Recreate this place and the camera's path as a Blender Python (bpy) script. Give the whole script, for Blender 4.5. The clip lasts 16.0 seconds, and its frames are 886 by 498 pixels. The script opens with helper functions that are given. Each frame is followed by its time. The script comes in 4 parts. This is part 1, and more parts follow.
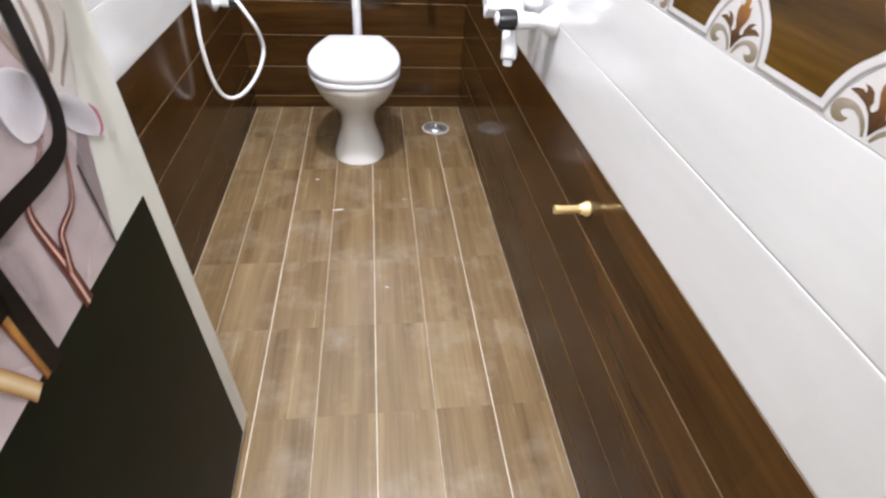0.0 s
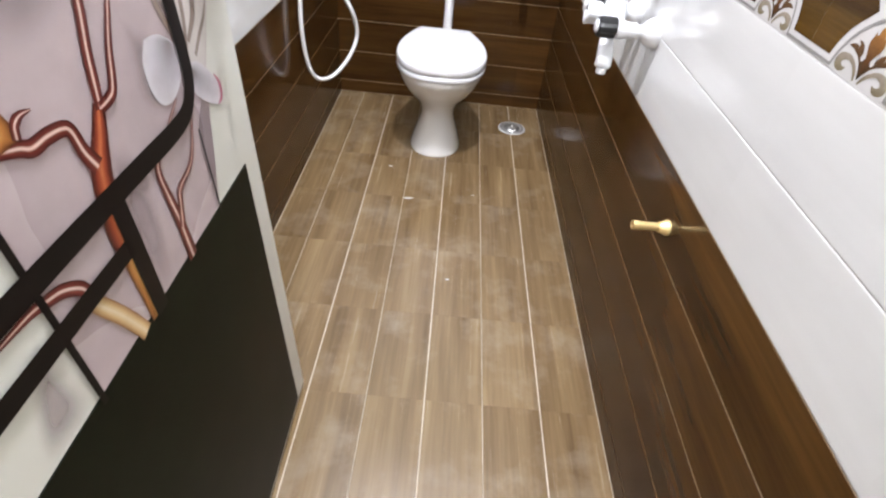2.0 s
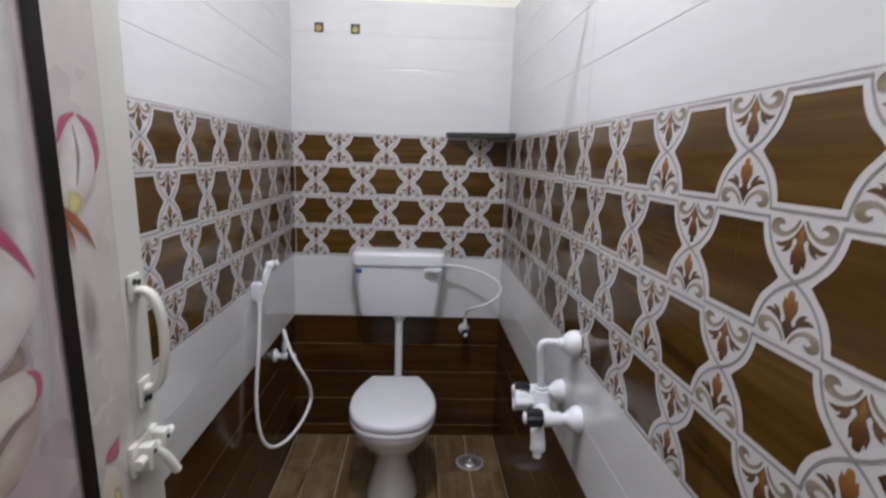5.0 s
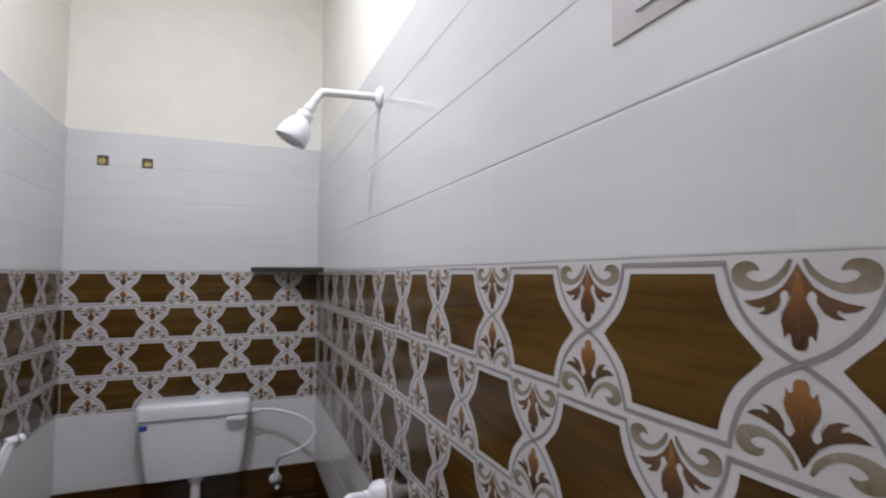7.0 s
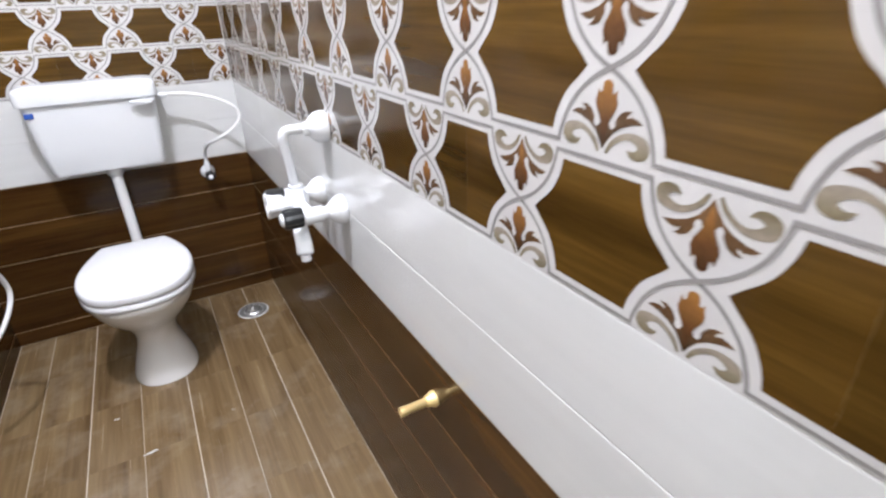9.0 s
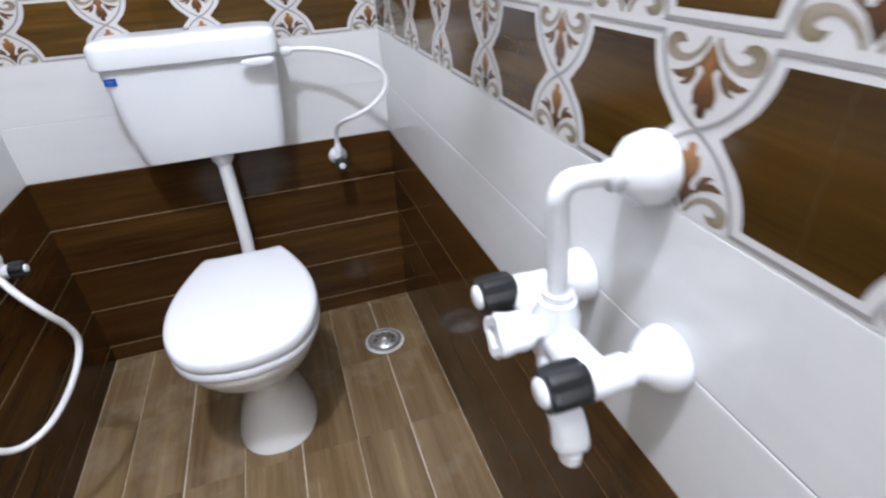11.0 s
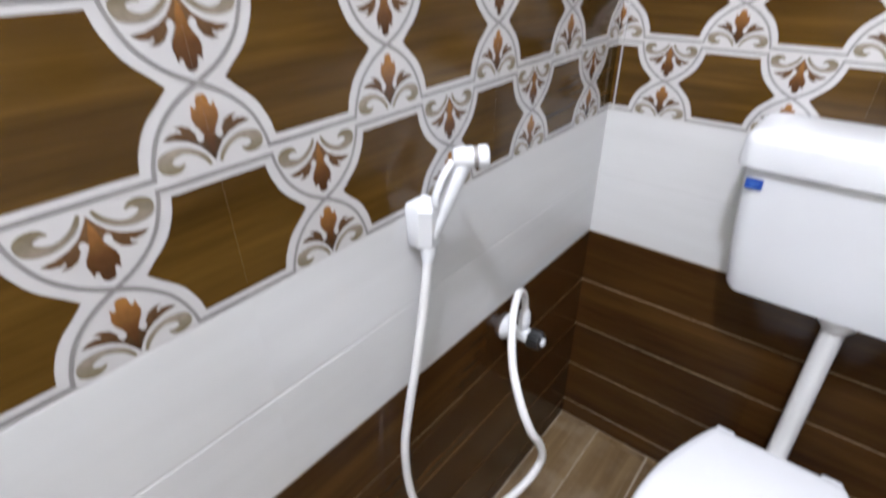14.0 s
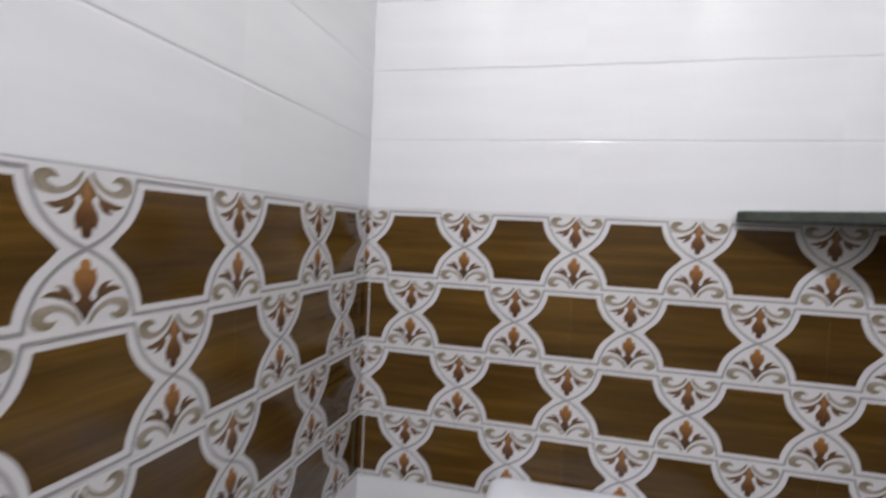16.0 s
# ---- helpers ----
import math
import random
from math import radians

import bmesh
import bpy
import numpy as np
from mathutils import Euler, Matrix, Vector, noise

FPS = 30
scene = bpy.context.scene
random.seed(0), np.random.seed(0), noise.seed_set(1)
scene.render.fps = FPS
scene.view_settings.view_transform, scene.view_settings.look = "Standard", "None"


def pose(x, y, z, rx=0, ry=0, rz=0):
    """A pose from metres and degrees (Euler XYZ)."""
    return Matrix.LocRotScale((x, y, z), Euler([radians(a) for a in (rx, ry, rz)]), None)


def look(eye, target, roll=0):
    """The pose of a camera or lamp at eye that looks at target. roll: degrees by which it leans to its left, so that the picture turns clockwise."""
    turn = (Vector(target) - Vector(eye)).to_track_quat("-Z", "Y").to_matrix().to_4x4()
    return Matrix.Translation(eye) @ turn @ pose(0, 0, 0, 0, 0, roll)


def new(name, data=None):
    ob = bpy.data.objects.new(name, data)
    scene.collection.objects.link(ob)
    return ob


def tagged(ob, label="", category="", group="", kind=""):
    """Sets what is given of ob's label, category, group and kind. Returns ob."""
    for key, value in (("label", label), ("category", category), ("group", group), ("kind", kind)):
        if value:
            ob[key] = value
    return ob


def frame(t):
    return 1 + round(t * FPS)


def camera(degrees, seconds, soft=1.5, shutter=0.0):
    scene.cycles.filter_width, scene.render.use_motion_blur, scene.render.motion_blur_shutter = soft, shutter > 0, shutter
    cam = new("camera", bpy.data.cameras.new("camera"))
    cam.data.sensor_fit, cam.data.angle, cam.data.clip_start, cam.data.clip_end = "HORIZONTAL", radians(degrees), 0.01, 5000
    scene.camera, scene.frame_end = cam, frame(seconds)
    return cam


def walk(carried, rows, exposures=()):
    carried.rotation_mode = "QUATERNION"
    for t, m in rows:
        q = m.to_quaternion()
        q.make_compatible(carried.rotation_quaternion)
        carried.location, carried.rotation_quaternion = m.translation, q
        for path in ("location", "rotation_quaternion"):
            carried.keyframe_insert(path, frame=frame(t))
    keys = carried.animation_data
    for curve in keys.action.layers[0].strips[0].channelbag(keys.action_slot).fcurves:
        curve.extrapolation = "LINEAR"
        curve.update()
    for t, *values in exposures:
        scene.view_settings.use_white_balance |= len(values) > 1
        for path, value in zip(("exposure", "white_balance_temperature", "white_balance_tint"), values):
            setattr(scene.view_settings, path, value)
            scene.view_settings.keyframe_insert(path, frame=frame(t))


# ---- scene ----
import mathutils

cam = camera(81.9, 16.0, soft=2.3, shutter=0.4)
PATH = [
    (0, (0.605, -2.562, 1.169), (0.845, -1.045, -0.112), 3.9),
    (0.5, (0.582, -2.572, 1.167), (0.721, -1.05, -0.123), 5.2),
    (1, (0.566, -2.588, 1.164), (0.627, -1.067, -0.134), 6.4),
    (1.5, (0.554, -2.585, 1.163), (0.587, -1.07, -0.142), 6.1),
    (2, (0.566, -2.573, 1.174), (0.602, -1.057, -0.131), 6.4),
    (2.5, (0.575, -2.551, 1.193), (0.605, -1.038, -0.115), 6.0),
    (3, (0.591, -2.524, 1.257), (0.616, -0.935, 0.042), 4.8),
    (3.5, (0.601, -2.515, 1.325), (0.624, -0.759, 0.369), 3.0),
    (4, (0.596, -2.515, 1.379), (0.624, -0.66, 0.63), 1.3),
    (4.5, (0.595, -2.515, 1.428), (0.638, -0.593, 0.877), 1.6),
    (7, (0.684, -2.543, 1.553), (1.422, -0.687, 1.656), 0.2),
    (7.5, (0.675, -2.533, 1.484), (1.573, -0.746, 1.506), -0.7),
    (8, (0.656, -2.536, 1.389), (1.602, -0.806, 1.052), -1.3),
    (8.5, (0.674, -2.507, 1.304), (1.613, -0.898, 0.576), -1.9),
    (11, (0.719, -1.615, 1.188), (1.204, 0.024, 0.149), -3.5),
    (11.5, (0.685, -1.437, 1.182), (0.984, 0.223, 0.108), -1.9),
    (12, (0.589, -1.267, 1.17), (0.82, 0.382, 0.062), 1.9),
    (12.5, (0.536, -1.172, 1.153), (0.255, 0.406, -0.043), -1.4),
    (13, (0.510, -1.099, 1.186), (-0.296, 0.221, -0.083), -3.5),
    (13.5, (0.486, -1.116, 1.217), (-0.510, 0.085, -0.034), -1.8),
    (14, (0.442, -1.113, 1.290), (-0.659, 0.205, 0.265), -0.9),
    (14.5, (0.437, -1.112, 1.353), (-0.737, 0.335, 0.628), -0.3),
    (15, (0.433, -1.109, 1.391), (-0.63, 0.494, 0.844), 1.5),
    (15.5, (0.434, -1.11, 1.47), (-0.334, 0.709, 1.15), 2.1),
    (16, (0.441, -1.061, 1.526), (-0.045, 0.878, 1.455), 2.7),
]
EXPOSURES = [(0, 1.41, 6530, 10), (2.5, 1.37, 6540, 10), (3.0, 1.18, 6500, 10), (3.5, 0.87, 6320, 10), (4.0, 0.52, 6290, 10), (4.5, 0.05, 6440, 11), (7.0, -0.75, 6450, 14), (7.5, -0.24, 6430, 12), (8.0, 0.37, 6420, 10), (8.5, 1.12, 6430, 10), (11, 0.84, 6140, 10), (12.5, 0.82, 6100, 10), (13, 0.62, 6230, 10), (13.5, 0.60, 6300, 10), (14.0, 0.90, 6350, 10), (14.5, 0.88, 6500, 10), (15, 0.82, 6580, 10), (15.5, 0.31, 6590, 11), (16, 0.0, 6510, 12)]
walk(cam, [(t, look(eye, target, roll)) for t, eye, target, roll in PATH], EXPOSURES)

# ---- world and light ----
W, FRONT, CEIL = 1.037, -2.48, 3.05
H1, H2, H3, H4 = 0.661, 0.968, 1.569, 2.167
world = bpy.data.worlds.new("world")
scene.world = world
world.use_nodes = True
world.node_tree.nodes["Background"].inputs[0].default_value = (0.9, 0.92, 1.0, 1)
world.node_tree.nodes["Background"].inputs[1].default_value = 0.02


def lamp(name, place, size, power, colour, kind_="POINT"):
    """A lamp's light: the glow of its globe all round (POINT), or the beam of its face downwards (AREA)."""
    data = bpy.data.lights.new(name, kind_)
    data.energy, data.color = power, colour
    if kind_ == "AREA":
        data.shape, data.size = "DISK", size
    else:
        data.shadow_soft_size = size / 2
    ob = new(name, data)
    ob.location = place
    return ob


lamp("bathroom_lamp_face", (0.515, -1.55, CEIL - 0.07), 0.16, 27, (0.868, 0.88, 0.99), "AREA")
lamp("bathroom_lamp_globe", (0.515, -1.55, CEIL - 0.13), 0.12, 20, (0.868, 0.88, 0.99))
# added light out of view, brightens the doorway from the hall side
lamp("hall_lamp_globe", (0.6, -3.6, CEIL - 0.15), 0.20, 40, (0.87, 0.88, 0.99))

# ---- materials ----


def shader(name, colour, rough=0.5, metal=0.0, coat=0.0):
    m = bpy.data.materials.new(name)
    m.use_nodes = True
    b = m.node_tree.nodes["Principled BSDF"]
    b.inputs["Base Color"].default_value = (*colour, 1)
    b.inputs["Roughness"].default_value = rough
    b.inputs["Metallic"].default_value = metal
    b.inputs["Coat Weight"].default_value = coat
    b.inputs["Coat Roughness"].default_value = 0.06
    return m, m.node_tree, b


def coords(nt, scale, randomise=True):
    tc = nt.nodes.new("ShaderNodeTexCoord")
    mp = nt.nodes.new("ShaderNodeMapping")
    mp.inputs["Scale"].default_value = scale
    nt.links.new(tc.outputs["Object"], mp.inputs["Vector"])
    if randomise:
        info = nt.nodes.new("ShaderNodeObjectInfo")
        mul = nt.nodes.new("ShaderNodeMath")
        mul.operation = "MULTIPLY"
        mul.inputs[1].default_value = 37.0
        nt.links.new(info.outputs["Random"], mul.inputs[0])
        add = nt.nodes.new("ShaderNodeVectorMath")
        add.operation = "ADD"
        nt.links.new(mp.outputs[0], add.inputs[0])
        nt.links.new(mul.outputs[0], add.inputs[1])
        return add.outputs[0]
    return mp.outputs[0]


def placed(nt, scale):
    """World positions, so that the grain runs on from tile to tile."""
    geo, mp = nt.nodes.new("ShaderNodeNewGeometry"), nt.nodes.new("ShaderNodeMapping")
    mp.inputs["Scale"].default_value = scale
    nt.links.new(geo.outputs["Position"], mp.inputs["Vector"])
    return mp.outputs[0]


def noise_node(nt, vec, scale, detail=4.0, rough=0.55, distort=0.0):
    n = nt.nodes.new("ShaderNodeTexNoise")
    n.inputs["Scale"].default_value = scale
    n.inputs["Detail"].default_value = detail
    n.inputs["Roughness"].default_value = rough
    n.inputs["Distortion"].default_value = distort
    nt.links.new(vec, n.inputs["Vector"])
    return n.outputs["Fac"]


def ramp(nt, fac, *stops):
    r = nt.nodes.new("ShaderNodeValToRGB")
    e = r.color_ramp.elements
    while len(e) < len(stops):
        e.new(0.5)
    for el, (p, c) in zip(e, stops):
        el.position, el.color = p, (*c, 1)
    nt.links.new(fac, r.inputs[0])
    return r.outputs[0]


def mix(nt, a, b, fac, mode="MIX"):
    n = nt.nodes.new("ShaderNodeMix")
    n.data_type, n.blend_type = "RGBA", mode
    for sock, v in ((n.inputs[0], fac), (n.inputs[6], a), (n.inputs[7], b)):
        if isinstance(v, float):
            sock.default_value = v
        elif isinstance(v, tuple):
            sock.default_value = (*v, 1)
        else:
            nt.links.new(v, sock)
    return n.outputs[2]


def bump(nt, b, fac, strength, dist=0.001):
    n = nt.nodes.new("ShaderNodeBump")
    n.inputs["Strength"].default_value, n.inputs["Distance"].default_value = strength, dist
    nt.links.new(fac, n.inputs["Height"])
    nt.links.new(n.outputs[0], b.inputs["Normal"])


def spread(nt, b, fac, lo, hi):
    n = nt.nodes.new("ShaderNodeMapRange")
    n.inputs["To Min"].default_value, n.inputs["To Max"].default_value = lo, hi
    nt.links.new(fac, n.inputs["Value"])
    nt.links.new(n.outputs[0], b.inputs["Roughness"])


def wood_tile(name, dark, mid, light, along, rough, worn=None, fine_mix=0.75, wall=False, gloss=0.30):
    """Printed wood grain: along is the local axis (0 or 1) that the grain follows."""
    m, nt, b = shader(name, mid, rough)
    if wall:
        v1, v2 = placed(nt, (0.45, 0.45, 6.0)), placed(nt, (0.7, 0.7, 22.0))
    else:
        s1, s2 = [6.0, 6.0, 6.0], [22.0, 22.0, 22.0]
        s1[along], s2[along] = 0.35, 0.5
        v1, v2 = coords(nt, s1), coords(nt, s2)
    n1, n2 = noise_node(nt, v1, 3.0, 5, 0.6, 0.08), noise_node(nt, v2, 4.0, 6, 0.7, 0.2)
    col = ramp(nt, n1, (0.28, dark), (0.5, mid), (0.74, light))
    fine = ramp(nt, n2, (0.3, (0.62, 0.6, 0.58)), (0.7, (1.1, 1.1, 1.1)))
    col = mix(nt, col, fine, fine_mix, "MULTIPLY")
    if wall:
        info = nt.nodes.new("ShaderNodeObjectInfo")
        col = mix(nt, col, ramp(nt, info.outputs["Random"], (0.0, (0.86, 0.85, 0.84)), (1.0, (1.1, 1.09, 1.08))), 1.0, "MULTIPLY")
    if worn:
        n3 = noise_node(nt, coords(nt, (1, 1, 1)), 7.0, 5, 0.6)
        col = mix(nt, col, worn, ramp(nt, n3, (0.5, (0, 0, 0)), (0.8, (0.5, 0.5, 0.5))))
    nt.links.new(col, b.inputs["Base Color"])
    b.inputs["Specular IOR Level"].default_value = gloss
    spread(nt, b, n2, rough * 0.75, rough * 1.35)
    bump(nt, b, n2, 0.04)
    return m


def plain(name, colour, rough, metal=0.0, vary=0.06, scale=30.0, relief=0.03, coat=0.0, stretch=(1, 1, 1), gloss=0.5):
    m, nt, b = shader(name, colour, rough, metal, coat)
    b.inputs["Specular IOR Level"].default_value = gloss
    n = noise_node(nt, coords(nt, stretch), scale, 5)
    big = noise_node(nt, coords(nt, (1, 1, 1)), scale * 0.12, 3)
    lo, hi = tuple(c * (1 - vary * 2) for c in colour), tuple(min(1, c * (1 + vary)) for c in colour)
    col = mix(nt, ramp(nt, n, (0.3, lo), (0.7, hi)), ramp(nt, big, (0.3, lo), (0.7, hi)), 0.5)
    nt.links.new(col, b.inputs["Base Color"])
    spread(nt, b, big, rough * 0.8, rough * 1.25)
    bump(nt, b, n, relief)
    return m


M_BROWN = wood_tile("brown_wood_tile", (0.030, 0.0125, 0.0042), (0.063, 0.028, 0.0078), (0.106, 0.050, 0.0135), 0, 0.13, wall=True, gloss=0.22)
M_HEX = wood_tile("printed_brown_wood", (0.038, 0.0185, 0.0045), (0.082, 0.0425, 0.0090), (0.138, 0.077, 0.0165), 0, 0.12, fine_mix=0.9, wall=True)
M_FLOOR = wood_tile("floor_wood_tile", (0.094, 0.057, 0.0245), (0.163, 0.107, 0.0505), (0.238, 0.167, 0.089), 1, 0.24, (0.30, 0.247, 0.188), 0.5, gloss=0.55)
M_WHITE = plain("white_tile", (0.63, 0.635, 0.635), 0.12, vary=0.035, scale=9.0, relief=0.02, stretch=(0.35, 3.0, 1))
M_GROUT_TAN = plain("tan_grout", (0.36, 0.26, 0.145), 0.7, vary=0.25, scale=60)
M_GROUT_FLOOR = plain("floor_grout", (0.45, 0.375, 0.29), 0.7, vary=0.2, scale=60)
M_GROUT_GREY = plain("grey_grout", (0.52, 0.52, 0.52), 0.7, vary=0.1, scale=60)
M_BAND = plain("printed_white_band", (0.565, 0.555, 0.555), 0.16, vary=0.03)
M_LINE = plain("printed_grey_line", (0.265, 0.252, 0.248), 0.2, vary=0.05)
M_PLASTER = plain("cream_plaster", (0.82, 0.81, 0.735), 0.8, vary=0.03, scale=90, relief=0.15)
M_CEIL = plain("white_ceiling_paint", (0.80, 0.79, 0.75), 0.85, vary=0.03, scale=60, relief=0.1)
M_CERAMIC = plain("white_vitreous_ceramic", (0.72, 0.715, 0.70), 0.10, vary=0.01, scale=6, relief=0.0, coat=0.5)
M_PLASTIC = plain("white_plastic", (0.71, 0.728, 0.755), 0.22, vary=0.01, scale=12, relief=0.01)
M_LID = plain("white_seat_plastic", (0.74, 0.75, 0.78), 0.16, vary=0.01, scale=12, relief=0.01)
M_PIPE = plain("white_pipe_plastic", (0.68, 0.68, 0.68), 0.3, vary=0.03, scale=14, relief=0.01)
M_BLACK = plain("black_plastic", (0.016, 0.017, 0.018), 0.38, vary=0.1, scale=40, gloss=0.28)
M_FRAME = plain("pale_grey_plastic", (0.61, 0.585, 0.59), 0.3, vary=0.03, scale=20)
M_STEEL = plain("worn_steel", (0.60, 0.60, 0.59), 0.44, 1.0, vary=0.08, scale=50)
M_BRASS = plain("brass", (0.84, 0.64, 0.30), 0.38, 0.55, vary=0.06, scale=50)
M_OLDBRASS = plain("dull_brass", (0.50, 0.38, 0.15), 0.5, 0.5, vary=0.15, scale=60)
M_STONE = plain("dark_green_stone", (0.035, 0.042, 0.030), 0.22, vary=0.3, scale=120)
M_BLUE = plain("blue_sticker", (0.012, 0.065, 0.34), 0.35)
M_STICKER = plain("pale_blue_print", (0.10, 0.22, 0.55), 0.35)
M_DOOR = plain("cream_door_plastic", (0.56, 0.56, 0.51), 0.28, vary=0.02, scale=8, relief=0.01)
M_DBLACK = plain("black_door_panel", (0.0055, 0.0072, 0.0035), 0.42, vary=0.4, scale=14, relief=0.05, gloss=0.10)
M_DBAR = plain("black_print", (0.008, 0.006, 0.005), 0.4, vary=0.1, gloss=0.13)
M_PINK = plain("mauve_print", (0.43, 0.355, 0.365), 0.28, vary=0.10, scale=14)
M_PALE = plain("pale_rose_print", (0.51, 0.475, 0.455), 0.28, vary=0.06, scale=40)
M_HALLFLOOR = plain("beige_floor_tile", (0.52, 0.47, 0.40), 0.3, vary=0.08, scale=12)
M_GLOW, _nt, _b = shader("lamp_diffuser", (0.9, 0.9, 0.9), 0.4)
_b.inputs["Emission Color"].default_value, _b.inputs["Emission Strength"].default_value = (0.9, 0.93, 1, 1), 2.5


def leafy(name, *stops):
    """A print colour that runs from the foot of each motif to its tip."""
    m, nt, b = shader(name, stops[0][1], 0.18)
    tc = nt.nodes.new("ShaderNodeTexCoord")
    sp = nt.nodes.new("ShaderNodeSeparateXYZ")
    nt.links.new(tc.outputs["Object"], sp.inputs[0])
    mul, fr = nt.nodes.new("ShaderNodeMath"), nt.nodes.new("ShaderNodeMath")
    mul.operation, fr.operation = "MULTIPLY", "FRACT"
    mul.inputs[1].default_value = 1 / 0.075
    nt.links.new(sp.outputs[1], mul.inputs[0])
    nt.links.new(mul.outputs[0], fr.inputs[0])
    n = noise_node(nt, coords(nt, (1, 1, 1)), 160.0, 3)
    col = mix(nt, ramp(nt, fr.outputs[0], *stops), ramp(nt, n, (0.3, (0.7, 0.7, 0.7)), (0.7, (1.1, 1.1, 1.1))), 0.6, "MULTIPLY")
    nt.links.new(col, b.inputs["Base Color"])
    return m


M_LEAF = leafy("orange_leaf_print", (0.05, (0.045, 0.021, 0.012)), (0.42, (0.118, 0.052, 0.019)), (0.9, (0.36, 0.165, 0.045)))
M_SPRIG = leafy("brown_sprig_print", (0.1, (0.048, 0.029, 0.015)), (0.9, (0.19, 0.10, 0.045)))
M_SCROLL = leafy("olive_scroll_print", (0.0, (0.17, 0.138, 0.070)), (0.35, (0.33, 0.285, 0.235)), (0.65, (0.30, 0.255, 0.205)), (1.0, (0.155, 0.122, 0.060)))

# ---- mesh helpers ----


def part(name, bm, material, parent=None, label="", smooth=None):
    """Links a bmesh as one mesh object, under parent where there is one."""
    bmesh.ops.recalc_face_normals(bm, faces=bm.faces)
    me = bpy.data.meshes.new(name)
    bm.to_mesh(me)
    bm.free()
    for m in material if isinstance(material, (list, tuple)) else [material]:
        me.materials.append(m)
    if smooth:
        me.shade_smooth()
        if smooth < 180:
            me.set_sharp_from_angle(angle=radians(smooth))
    ob = new(name, me)
    if parent:
        ob.parent = parent
    if label:
        tagged(ob, label)
    return ob


def thing(name, label, category, group="", at=(0, 0, 0)):
    ob = new(name)
    ob.location = at
    ob.empty_display_size = 0.05
    return tagged(ob, label, category, group)


def settle():
    """Keeps the children where they were built while their parents stand at their bases."""
    bpy.context.view_layer.update()
    for ob in scene.objects:
        if ob.type == "EMPTY":
            for ch in ob.children:
                if "local" not in ch:
                    ch.matrix_parent_inverse = Matrix.Translation(-ob.location)


def box(bm, x0, x1, y0, y1, z0, z1, bevel=0.0, seg=2):
    vs = [bm.verts.new((x, y, z)) for x in (x0, x1) for y in (y0, y1) for z in (z0, z1)]
    fs = [bm.faces.new([vs[i] for i in f]) for f in ((0, 1, 3, 2), (4, 6, 7, 5), (0, 4, 5, 1), (2, 3, 7, 6), (0, 2, 6, 4), (1, 5, 7, 3))]
    if bevel:
        es = {e for f in fs for e in f.edges}
        bmesh.ops.bevel(bm, geom=list(es), offset=bevel, segments=seg, profile=0.5, affect="EDGES")
    return bm


def boxes(*args):
    bm = bmesh.new()
    for a in args:
        box(bm, *a)
    return bm


def loft(bm, rings, cap=True):
    rows = [[bm.verts.new(p) for p in r] for r in rings]
    n = len(rows[0])
    for a, b in zip(rows, rows[1:]):
        for i in range(n):
            bm.faces.new((a[i], a[(i + 1) % n], b[(i + 1) % n], b[i]))
    if cap:
        bm.faces.new(rows[0][::-1])
        bm.faces.new(rows[-1])
    return bm


def lathe(bm, profile, m, seg=28):
    """Profile: (radius, height) along the local z of m."""
    rings = [[m @ Vector((max(r, 1e-4) * math.cos(a), max(r, 1e-4) * math.sin(a), h)) for a in (2 * math.pi * i / seg for i in range(seg))] for r, h in profile]
    return loft(bm, rings)


def curve(points, steps=8):
    """A smooth line through the points."""
    p = [Vector(q) for q in points]
    p = [2 * p[0] - p[1]] + p + [2 * p[-1] - p[-2]]
    out = []
    for a, b, c, d in zip(p, p[1:], p[2:], p[3:]):
        for i in range(steps):
            t = i / steps
            out.append(0.5 * ((2 * b) + (c - a) * t + (2 * a - 5 * b + 4 * c - d) * t * t + (3 * b - a - 3 * c + d) * t ** 3))
    return out + [p[-2]]


def tube(bm, pts, radius, seg=14):
    rings, up = [], None
    for i, p in enumerate(pts):
        d = (pts[min(i + 1, len(pts) - 1)] - pts[max(i - 1, 0)]).normalized()
        if up is None:
            up = d.orthogonal().normalized()
        up = (up - d * up.dot(d)).normalized()
        side = d.cross(up)
        rings.append([p + radius * (math.cos(a) * up + math.sin(a) * side) for a in (2 * math.pi * k / seg for k in range(seg))])
    return loft(bm, rings)


def axis(place, way):
    """A pose at place whose z runs along way."""
    return Matrix.Translation(place) @ Vector(way).to_track_quat("Z", "Y").to_matrix().to_4x4()


# poses of the wall faces: local x along the wall, y up, z out of the wall
def on_left(u, v):
    return Matrix(((0, 0, 1, 0), (1, 0, 0, u), (0, 1, 0, v), (0, 0, 0, 1)))


def on_back(u, v):
    return Matrix(((1, 0, 0, u), (0, 0, -1, 0), (0, 1, 0, v), (0, 0, 0, 1)))


def on_right(u, v):
    return Matrix(((0, 0, -1, W), (-1, 0, 0, -u), (0, 1, 0, v), (0, 0, 0, 1)))


